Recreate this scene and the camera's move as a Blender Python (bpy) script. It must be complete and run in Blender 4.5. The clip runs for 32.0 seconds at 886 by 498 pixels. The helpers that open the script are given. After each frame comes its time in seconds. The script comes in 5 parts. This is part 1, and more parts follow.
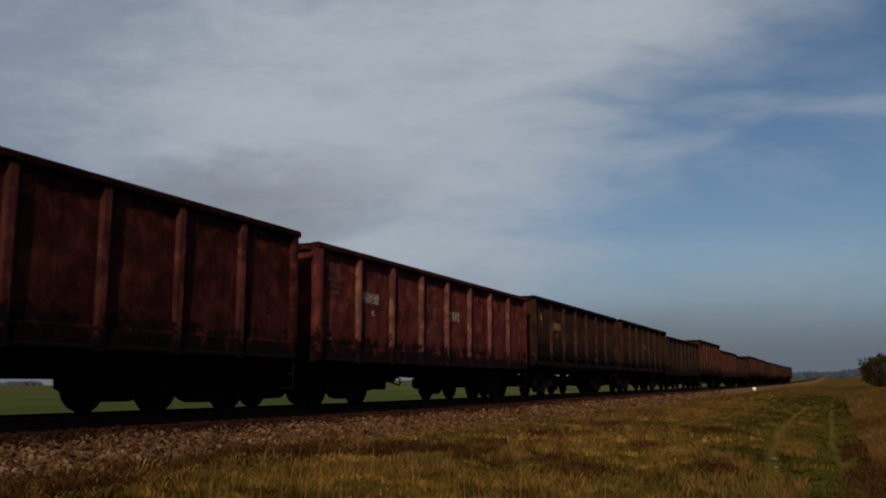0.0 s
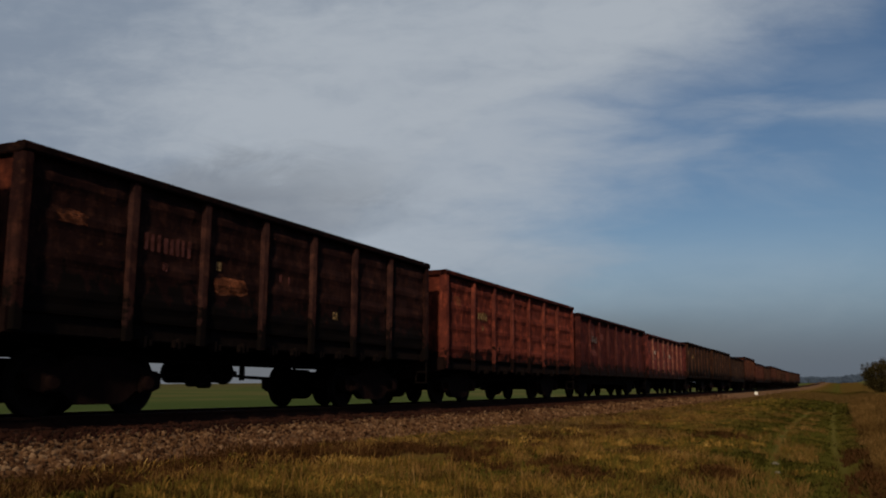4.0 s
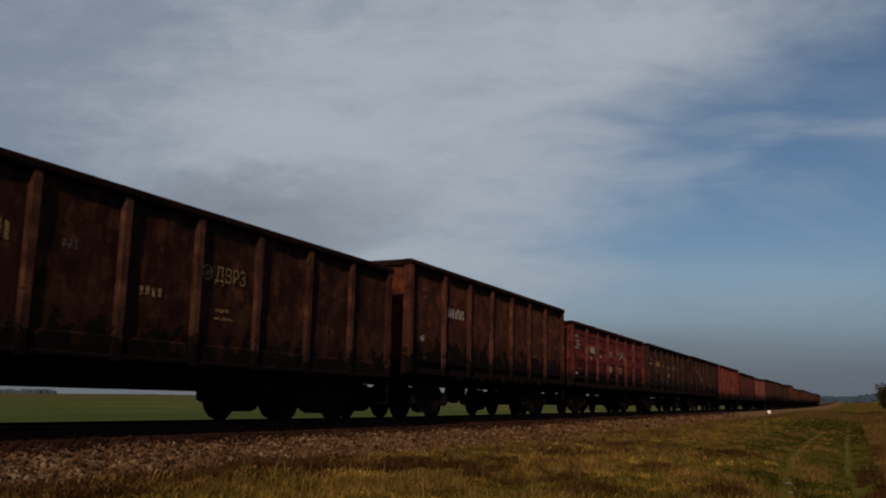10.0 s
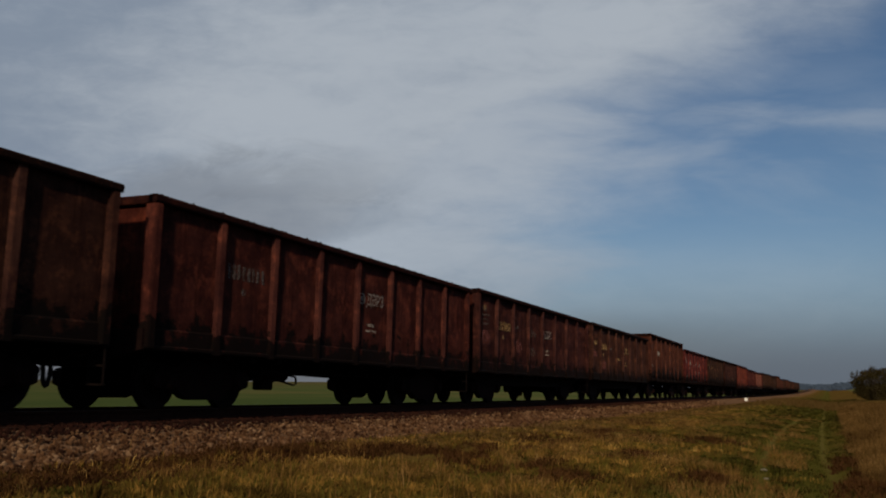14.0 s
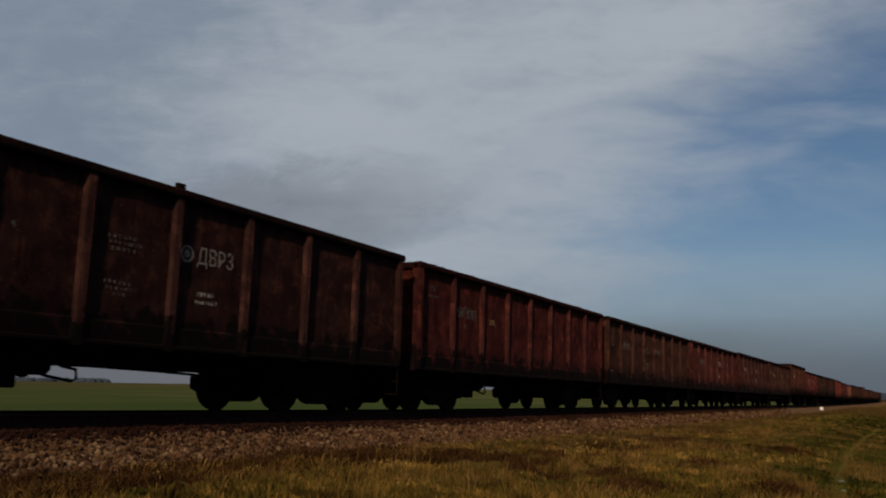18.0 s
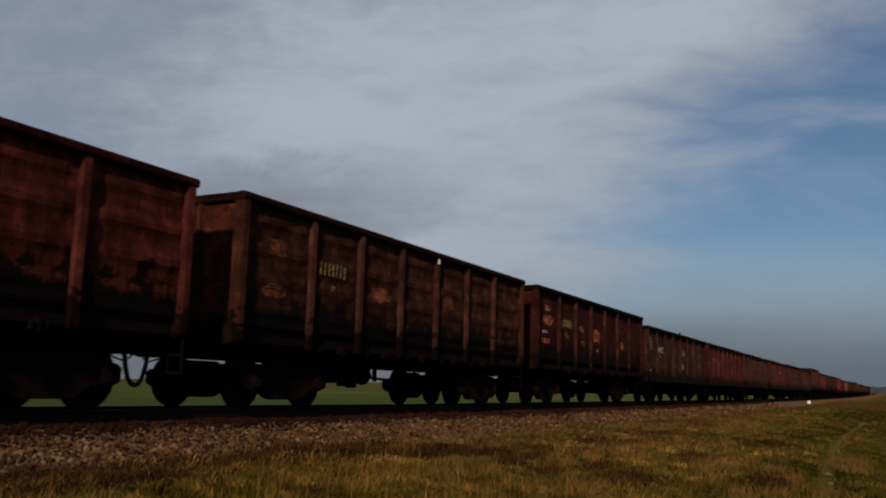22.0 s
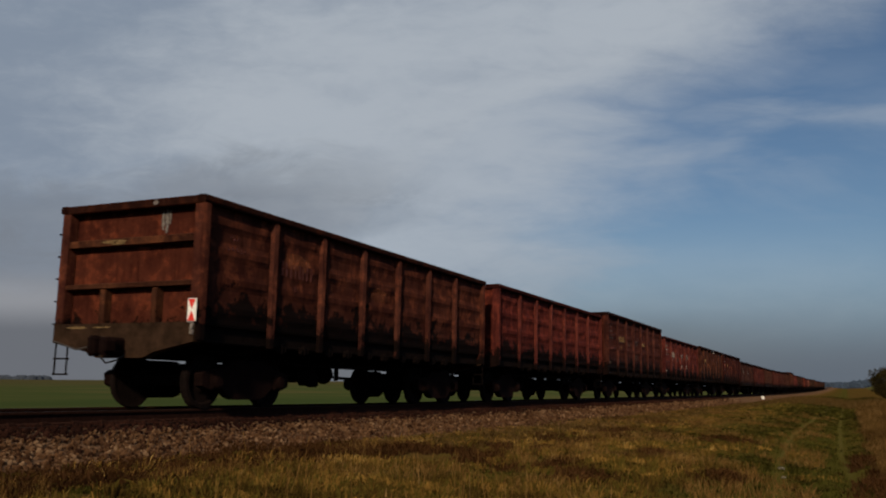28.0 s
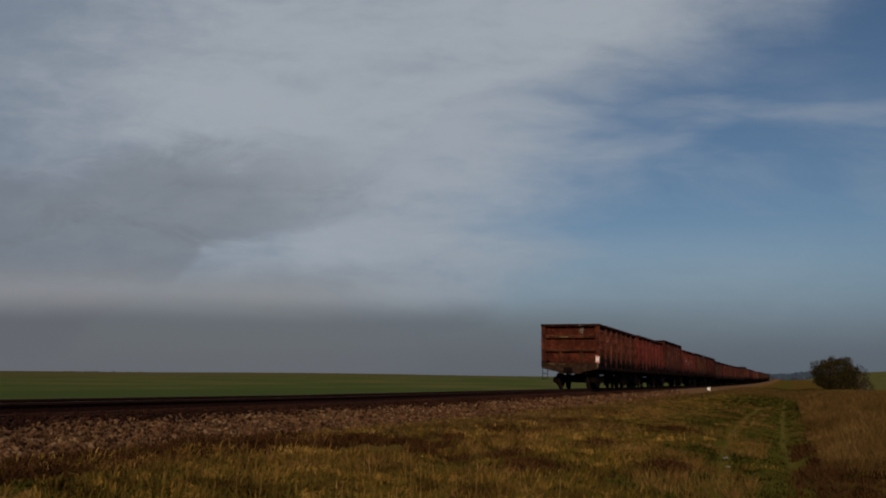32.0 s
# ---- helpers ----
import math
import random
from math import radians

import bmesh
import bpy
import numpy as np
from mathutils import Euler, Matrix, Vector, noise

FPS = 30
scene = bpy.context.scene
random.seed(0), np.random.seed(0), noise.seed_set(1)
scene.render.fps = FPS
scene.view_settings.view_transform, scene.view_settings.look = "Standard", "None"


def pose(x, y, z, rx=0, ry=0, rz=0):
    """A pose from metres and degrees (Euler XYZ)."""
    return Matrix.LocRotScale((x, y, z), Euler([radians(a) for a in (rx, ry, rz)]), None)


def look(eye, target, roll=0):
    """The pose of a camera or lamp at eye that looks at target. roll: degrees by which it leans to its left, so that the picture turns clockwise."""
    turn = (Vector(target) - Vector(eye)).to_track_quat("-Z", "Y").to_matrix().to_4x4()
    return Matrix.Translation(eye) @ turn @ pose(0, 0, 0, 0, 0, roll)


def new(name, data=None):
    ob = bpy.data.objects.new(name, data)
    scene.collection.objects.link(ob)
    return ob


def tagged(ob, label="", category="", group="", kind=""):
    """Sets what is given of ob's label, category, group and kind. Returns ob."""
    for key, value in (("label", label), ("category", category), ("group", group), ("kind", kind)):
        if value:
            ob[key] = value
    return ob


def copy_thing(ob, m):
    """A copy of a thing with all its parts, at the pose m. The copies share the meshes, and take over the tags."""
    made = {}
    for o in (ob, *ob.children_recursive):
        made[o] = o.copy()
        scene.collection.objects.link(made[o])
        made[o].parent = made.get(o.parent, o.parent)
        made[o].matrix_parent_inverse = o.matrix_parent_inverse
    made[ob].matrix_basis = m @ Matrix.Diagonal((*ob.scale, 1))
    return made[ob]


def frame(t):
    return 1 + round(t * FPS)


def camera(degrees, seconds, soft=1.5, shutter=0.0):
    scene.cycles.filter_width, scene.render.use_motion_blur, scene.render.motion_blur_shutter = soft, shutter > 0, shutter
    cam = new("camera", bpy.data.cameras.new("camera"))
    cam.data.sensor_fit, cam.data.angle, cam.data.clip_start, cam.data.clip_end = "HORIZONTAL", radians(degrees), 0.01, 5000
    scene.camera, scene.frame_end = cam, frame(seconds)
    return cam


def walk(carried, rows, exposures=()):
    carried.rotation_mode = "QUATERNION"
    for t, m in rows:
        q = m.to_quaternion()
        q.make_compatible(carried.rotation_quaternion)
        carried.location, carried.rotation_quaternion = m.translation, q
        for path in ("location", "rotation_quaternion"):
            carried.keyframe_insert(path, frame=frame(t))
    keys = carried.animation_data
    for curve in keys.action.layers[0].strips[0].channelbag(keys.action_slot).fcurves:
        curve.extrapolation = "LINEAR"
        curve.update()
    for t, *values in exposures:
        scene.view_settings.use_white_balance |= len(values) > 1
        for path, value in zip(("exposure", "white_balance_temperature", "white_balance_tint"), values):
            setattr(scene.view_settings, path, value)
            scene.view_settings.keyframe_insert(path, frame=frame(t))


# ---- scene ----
# The rails run along +y at x = TRACK_X; the rail top beside the camera is z = 0.
TRACK_X = -11.06
CAM_Z = 0.387
cam = camera(53.36, 32.0, soft=2.0, shutter=0.12)
PATH = (
    (0.0, 0.0, 0.0, CAM_Z, 98.922, 0.310, 23.863),
    (0.5, 0.0, 0.0, CAM_Z, 99.110, 0.012, 23.752),
    (1.0, 0.0, 0.0, CAM_Z, 99.314, 0.582, 23.706),
    (1.5, 0.0, 0.0, CAM_Z, 99.196, 0.081, 23.404),
    (2.0, 0.0, 0.0, CAM_Z, 99.298, -0.153, 23.614),
    (2.5, 0.0, 0.0, CAM_Z, 98.922, 0.088, 23.784),
    (3.0, 0.0, 0.0, CAM_Z, 98.831, 0.065, 23.952),
    (3.5, 0.0, 0.0, CAM_Z, 98.903, -0.059, 24.031),
    (5.5, 0.0, 0.0, CAM_Z, 99.399, -0.203, 23.576),
    (6.0, 0.0, 0.0, CAM_Z, 99.293, -0.041, 23.594),
    (6.5, 0.0, 0.0, CAM_Z, 99.219, 0.332, 23.870),
    (7.0, 0.0, 0.0, CAM_Z, 99.300, 0.274, 23.763),
    (7.5, 0.0, 0.0, CAM_Z, 99.073, 0.463, 23.554),
    (8.0, 0.0, 0.0, CAM_Z, 98.786, 0.174, 23.785),
    (8.5, 0.0, 0.0, CAM_Z, 99.092, 0.595, 24.567),
    (9.0, 0.0, 0.0, CAM_Z, 99.516, 0.250, 25.967),
    (9.5, 0.0, 0.0, CAM_Z, 99.784, -0.138, 25.832),
    (10.0, 0.0, 0.0, CAM_Z, 99.964, -0.879, 24.635),
    (10.5, 0.0, 0.0, CAM_Z, 99.868, -1.079, 24.073),
    (11.0, 0.0, 0.0, CAM_Z, 99.744, -1.008, 24.016),
    (11.5, 0.0, 0.0, CAM_Z, 99.305, -1.124, 23.548),
    (12.0, 0.0, 0.0, CAM_Z, 99.537, -1.124, 23.323),
    (12.5, 0.0, 0.0, CAM_Z, 99.416, -1.153, 23.268),
    (13.0, 0.0, 0.0, CAM_Z, 99.250, -1.313, 23.351),
    (13.5, 0.0, 0.0, CAM_Z, 99.090, -0.984, 23.390),
    (15.5, 0.0, 0.0, CAM_Z, 99.478, -1.356, 23.334),
    (16.0, 0.0, 0.0, CAM_Z, 99.539, -1.579, 23.691),
    (16.5, 0.0, 0.0, CAM_Z, 99.963, -1.721, 24.104),
    (17.0, 0.0, 0.0, CAM_Z, 99.824, -1.607, 24.352),
    (17.5, 0.0, 0.0, CAM_Z, 99.500, -1.047, 27.116),
    (18.0, 0.0, 0.0, CAM_Z, 99.437, -1.486, 27.564),
    (18.5, 0.0, 0.0, CAM_Z, 99.362, -1.800, 27.506),
    (19.0, 0.0, 0.0, CAM_Z, 99.655, -2.024, 26.652),
    (19.5, 0.0, 0.0, CAM_Z, 99.698, -2.032, 26.364),
    (20.0, 0.0, 0.0, CAM_Z, 99.184, -1.883, 26.232),
    (20.5, 0.0, 0.0, CAM_Z, 98.974, -1.122, 26.352),
    (21.0, 0.0, 0.0, CAM_Z, 99.062, -0.964, 26.206),
    (21.5, 0.0, 0.0, CAM_Z, 99.238, -1.383, 25.702),
    (22.0, 0.0, 0.0, CAM_Z, 99.127, -1.311, 26.895),
    (22.5, 0.0, 0.0, CAM_Z, 99.138, -1.284, 27.407),
    (23.0, 0.0, 0.0, CAM_Z, 99.147, -1.748, 26.643),
    (23.5, 0.0, 0.0, CAM_Z, 99.122, -1.785, 26.195),
    (24.0, 0.0, 0.0, CAM_Z, 98.942, -1.741, 25.940),
    (24.5, 0.0, 0.0, CAM_Z, 99.286, -1.433, 25.630),
    (25.0, 0.0, 0.0, CAM_Z, 99.131, -1.448, 25.707),
    (25.5, 0.0, 0.0, CAM_Z, 98.747, -1.036, 25.576),
    (27.5, 0.0, 0.0, CAM_Z, 99.089, -0.891, 25.051),
    (28.0, 0.0, 0.0, CAM_Z, 99.077, -0.853, 24.332),
    (28.5, 0.0, 0.0, CAM_Z, 98.813, -0.696, 24.401),
    (29.0, 0.0, 0.0, CAM_Z, 98.707, -0.862, 23.893),
    (29.5, 0.0, 0.0, CAM_Z, 98.911, -1.123, 23.548),
    (30.0, 0.0, 0.0, CAM_Z, 98.818, -1.231, 22.968),
    (30.5, 0.0, 0.0, CAM_Z, 98.647, -1.095, 22.534),
    (31.0, 0.0, 0.0, CAM_Z, 98.728, -1.105, 22.225),
    (31.5, 0.0, 0.0, CAM_Z, 98.488, -1.126, 21.632),
    (32.0, 0.0, 0.0, CAM_Z, 98.577, -0.861, 21.226),
)
walk(cam, [(t, pose(*p)) for t, *p in PATH], [(0.0, 0.06), (3.0, 0.09), (5.5, -0.02), (6.2, -0.01), (7.0, 0.07), (8.0, 0.07), (9.0, 0.12), (9.6, 0.02), (11.0, 0.01), (12.0, 0.06), (15.5, 0.03), (17.0, -0.02), (19.0, -0.05), (20.0, -0.06), (20.7, 0.05), (22.0, 0.08), (25.5, 0.11), (28.0, 0.08), (29.2, 0.01), (29.8, -0.14), (30.6, -0.14), (32.0, -0.12)])

# ---- world, sun ----
SUN_AZ, SUN_EL = 167.0, 24.5        # degrees clockwise from +y; height


def build_world():
    w = bpy.data.worlds.new("sky")
    scene.world = w
    w.use_nodes = True
    nt = w.node_tree
    nt.nodes.clear()
    N, L = nt.nodes.new, nt.links.new

    def math_(op, a, b=None, c=None, clamp=False):
        n = N("ShaderNodeMath")
        n.operation, n.use_clamp = op, clamp
        for i, v in enumerate((a, b, c)):
            if v is None:
                continue
            if isinstance(v, (int, float)):
                n.inputs[i].default_value = v
            else:
                L(v, n.inputs[i])
        return n.outputs[0]

    def step(v, a, b, lo=0.0, hi=1.0):
        n = N("ShaderNodeMapRange")
        n.interpolation_type = "SMOOTHSTEP"
        L(v, n.inputs[0])
        for i, k in enumerate((a, b, lo, hi)):
            n.inputs[i + 1].default_value = k
        return n.outputs[0]

    def noise_(vec, scale, detail, rough, lac=2.0, dist=0.0):
        n = N("ShaderNodeTexNoise")
        L(vec, n.inputs["Vector"])
        n.inputs["Scale"].default_value = scale
        n.inputs["Detail"].default_value = detail
        n.inputs["Roughness"].default_value = rough
        n.inputs["Lacunarity"].default_value = lac
        n.inputs["Distortion"].default_value = dist
        return n.outputs["Fac"]

    def mapping(vec, loc=(0, 0, 0), rot=(0, 0, 0), scale=(1, 1, 1)):
        n = N("ShaderNodeMapping")
        L(vec, n.inputs["Vector"])
        n.inputs["Location"].default_value = loc
        n.inputs["Rotation"].default_value = rot
        n.inputs["Scale"].default_value = scale
        return n.outputs[0]

    def mixc(f, a, b):
        n = N("ShaderNodeMix")
        n.data_type = "RGBA"
        for k, v in ((0, f), (6, a), (7, b)):
            if isinstance(v, (int, float, tuple)):
                n.inputs[k].default_value = v
            else:
                L(v, n.inputs[k])
        return n.outputs[2]

    tex = N("ShaderNodeTexCoord").outputs["Generated"]
    # the sky's own axes: u to the right, v up, about the heading of 23 degrees west of the rails
    d = mapping(tex, rot=(0, 0, radians(-23)))
    sep = N("ShaderNodeSeparateXYZ")
    L(d, sep.inputs[0])
    x, y, z = sep.outputs
    y = math_("MAXIMUM", math_("ABSOLUTE", y), 0.12)
    u, v = math_("DIVIDE", x, y), math_("DIVIDE", z, y)
    uv = N("ShaderNodeCombineXYZ")
    L(u, uv.inputs[0]), L(v, uv.inputs[1])
    uv = uv.outputs[0]
    # high cloud sheet: streaks that rise to the right
    warp = noise_(mapping(uv, rot=(0, 0, radians(-24)), scale=(1.0, 2.3, 1)), 2.6, 7, 0.58, dist=0.35)
    fine = noise_(mapping(uv, loc=(3.1, 1.2, 0), rot=(0, 0, radians(-18)), scale=(1.0, 3.2, 1)), 6.5, 8, 0.62, dist=0.5)
    n1, n2 = math_("SUBTRACT", warp, 0.5), math_("SUBTRACT", fine, 0.5)
    soft = noise_(mapping(uv, loc=(1.7, 0.4, 0), rot=(0, 0, radians(-8)), scale=(1.0, 3.5, 1)), 3.4, 6, 0.55, dist=0.4)
    n3 = math_("SUBTRACT", soft, 0.5)
    # small rippled clouds
    ripple = noise_(mapping(uv, loc=(0.9, 3.3, 0), rot=(0, 0, radians(-14)), scale=(1.0, 2.0, 1)), 19.0, 6, 0.6, dist=0.6)
    n5 = math_("SUBTRACT", ripple, 0.5)

    def lin(a, b, c, *more):
        """a * u + b * v + c, plus noise terms (noise, weight)."""
        s = math_("ADD", math_("MULTIPLY_ADD", u, a, c), math_("MULTIPLY", v, b))
        for nz, k in more:
            s = math_("ADD", s, math_("MULTIPLY", nz, k))
        return s
    # edge of the great cloud sheet, from high in the east down to the west
    upper = step(lin(-0.513, 0.859, -0.186, (n1, 0.19), (n2, 0.05)), -0.085, 0.075)
    lower = math_("MULTIPLY", step(lin(-1.0, 0.15, 0.085, (n3, 0.38), (n2, 0.16)), -0.22, 0.12), 0.92)
    wisp = math_("MULTIPLY", step(soft, 0.40, 0.66), step(lin(-0.3, -1.0, 0.50, (n2, 0.2)), -0.02, 0.16, 0.10, 0.36))
    wisp = math_("MULTIPLY", wisp, step(v, 0.13, 0.27, 0.15, 1.0))
    band = math_("ABSOLUTE", math_("ADD", lin(-0.06, 1.0, -0.298), math_("MULTIPLY", n3, 0.10)))
    band = math_("MULTIPLY", step(band, 0.032, 0.0), step(u, 0.12, 0.34, 0.0, 0.40))
    wisp = math_("MAXIMUM", wisp, math_("MULTIPLY", band, step(fine, 0.30, 0.62, 0.5, 1.0)))
    cover = math_("MAXIMUM", math_("MAXIMUM", upper, lower), wisp)
    haze = step(lin(0.02, -1.0, 0.215, (n3, 0.03)), 0.0, 0.20)
    cover = math_("MAXIMUM", cover, math_("MULTIPLY", haze, 0.96), clamp=True)
    # brightest high in the middle, greyer to the west
    du, dv = math_("MULTIPLY_ADD", u, 2.1, -0.25), math_("MULTIPLY_ADD", v, 4.8, -1.42)
    r2 = math_("ADD", math_("MULTIPLY", du, du), math_("MULTIPLY", dv, dv))
    glow = math_("ADD", step(r2, 2.2, 0.0), math_("ADD", math_("MULTIPLY", n2, 1.15), math_("ADD", math_("MULTIPLY", n3, 1.1), math_("MULTIPLY", n5, 0.7))))
    tone = mixc(step(glow, -0.25, 1.15), (0.206, 0.252, 0.322, 1), (0.368, 0.408, 0.458, 1))
    # the grey bank in the west, ragged above, with a paler strip under it
    ragged = noise_(mapping(uv, loc=(0.3, 2.2, 0), rot=(0, 0, radians(-6)), scale=(1.0, 2.2, 1)), 9.0, 9, 0.66, dist=0.8)
    n4 = math_("SUBTRACT", ragged, 0.5)
    floor_ = math_("ADD", step(u, -0.285, -0.235, 0.102, 0.142), math_("MULTIPLY", math_("MAXIMUM", math_("ADD", u, 0.235), 0.0), 0.24))
    over = math_("ADD", math_("SUBTRACT", v, floor_), math_("MULTIPLY", n4, 0.055))
    roof = step(u, -0.42, -0.28, 0.234, 0.268)
    under = math_("ADD", math_("SUBTRACT", roof, v), math_("ADD", math_("MULTIPLY", n4, 0.12), math_("MULTIPLY", n3, 0.05)))
    bank = math_("MULTIPLY", step(over, -0.005, 0.016), step(under, -0.025, 0.04))
    bank = math_("MULTIPLY", bank, step(math_("ADD", u, math_("MULTIPLY", n4, 0.25)), 0.03, -0.17))
    bank = math_("MULTIPLY", bank, step(ragged, 0.30, 0.52, 1.0, 0.72))
    tone = mixc(math_("MULTIPLY", bank, step(u, -0.02, -0.26, 0.50, 0.86)), tone, (0.172, 0.193, 0.226, 1))
    strip = math_("MULTIPLY", step(math_("ADD", v, math_("MULTIPLY", n3, 0.02)), 0.142, 0.092), step(u, 0.10, -0.15))
    tone = mixc(math_("MULTIPLY", strip, 0.75), tone, (0.268, 0.266, 0.274, 1))
    hz = mixc(step(v, 0.03, 0.15), (0.100, 0.119, 0.148, 1), (0.125, 0.188, 0.262, 1))
    tone = mixc(math_("MULTIPLY", haze, step(u, -0.15, 0.25, 0.0, 0.92)), tone, hz)
    low = math_("MULTIPLY", step(lin(0, -1.0, 0.086, (n3, 0.02)), -0.012, 0.026), step(u, 0.42, 0.05))
    tone = mixc(math_("MULTIPLY", low, 0.85), tone, (0.112, 0.121, 0.140, 1))
    sky = N("ShaderNodeTexSky")
    sky.sky_type, sky.sun_disc = "NISHITA", False
    sky.sun_elevation, sky.sun_rotation = radians(SUN_EL), radians(SUN_AZ)
    sky.altitude, sky.air_density, sky.dust_density, sky.ozone_density = 200, 1.0, 1.2, 1.6
    b1, b2 = N("ShaderNodeBackground"), N("ShaderNodeBackground")
    blue = N("ShaderNodeMix")
    blue.data_type, blue.blend_type = "RGBA", "MULTIPLY"
    blue.inputs[0].default_value = 1.0
    L(sky.outputs[0], blue.inputs[6])
    blue.inputs[7].default_value = (0.85, 0.98, 1.10, 1)
    L(blue.outputs[2], b1.inputs[0])
    b1.inputs[1].default_value = SKY_BLUE
    L(tone, b2.inputs[0])
    b2.inputs[1].default_value = CLOUD_LIGHT
    mx = N("ShaderNodeMixShader")
    L(cover, mx.inputs[0]), L(b1.outputs[0], mx.inputs[1]), L(b2.outputs[0], mx.inputs[2])
    L(mx.outputs[0], N("ShaderNodeOutputWorld").inputs[0])


SKY_BLUE, CLOUD_LIGHT = 0.050, 1.0
build_world()
sun = new("sun", bpy.data.lights.new("sun", "SUN"))
sun.data.energy, sun.data.angle, sun.data.color = 3.0, radians(2.5), (1.0, 0.82, 0.58)
az, el = radians(SUN_AZ), radians(SUN_EL)
sun.matrix_world = look((0, 0, 0), (-math.sin(az) * math.cos(el), -math.cos(az) * math.cos(el), -math.sin(el)))

# ---- materials ----


def material(name, rough=0.8, metal=0.0, spec=0.3):
    m = bpy.data.materials.new(name)
    m.use_nodes = True
    nt = m.node_tree
    b = nt.nodes["Principled BSDF"]
    b.inputs["Roughness"].default_value = rough
    b.inputs["Metallic"].default_value = metal
    b.inputs["Specular IOR Level"].default_value = spec
    b.inputs["Diffuse Roughness"].default_value = 1.0 if rough > 0.8 else 0.3
    return m, nt, b


def node(nt, kind, **vals):
    n = nt.nodes.new(kind)
    for k, v in vals.items():
        n.inputs[k.replace("_", " ")].default_value = v
    return n


def ramp(nt, fac, stops):
    n = nt.nodes.new("ShaderNodeValToRGB")
    cr = n.color_ramp
    while len(cr.elements) < len(stops):
        cr.elements.new(0.5)
    for e, (p, c) in zip(cr.elements, stops):
        e.position, e.color = p, (*c, 1) if len(c) == 3 else c
    nt.links.new(fac, n.inputs[0])
    return n.outputs[0]


def blend(nt, fac, a, b, how="MIX"):
    n = nt.nodes.new("ShaderNodeMix")
    n.data_type, n.blend_type = "RGBA", how
    for k, v in ((0, fac), (6, a), (7, b)):
        if isinstance(v, (int, float)):
            n.inputs[k].default_value = v
        elif isinstance(v, tuple):
            n.inputs[k].default_value = (*v, 1)
        else:
            nt.links.new(v, n.inputs[k])
    return n.outputs[2]


def bump(nt, bsdf, height, strength=0.4, dist=0.02):
    n = node(nt, "ShaderNodeBump", Strength=strength, Distance=dist)
    nt.links.new(height, n.inputs["Height"])
    nt.links.new(n.outputs[0], bsdf.inputs["Normal"])


def coords(nt, scale=(1, 1, 1), which="Object"):
    t = nt.nodes.new("ShaderNodeTexCoord")
    m = node(nt, "ShaderNodeMapping", Scale=scale)
    nt.links.new(t.outputs[which], m.inputs[0])
    return m.outputs[0]


def noise_tex(nt, vec, scale, detail=4, rough=0.6, dist=0.0):
    n = node(nt, "ShaderNodeTexNoise", Scale=scale, Detail=detail, Roughness=rough, Distortion=dist)
    nt.links.new(vec, n.inputs["Vector"])
    return n.outputs["Fac"]


def plain(name, color, rough=0.8, metal=0.0, scale=6.0, spread=0.35, spec=0.3):
    m, nt, b = material(name, rough, metal, spec)
    n = noise_tex(nt, coords(nt), scale, 5, 0.65)
    lo, hi = [tuple(min(1, c * k) for c in color) for k in (1 - spread, 1 + spread)]
    nt.links.new(ramp(nt, n, ((0.3, lo), (0.7, hi))), b.inputs["Base Color"])
    bump(nt, b, n, 0.25, 0.01)
    return m


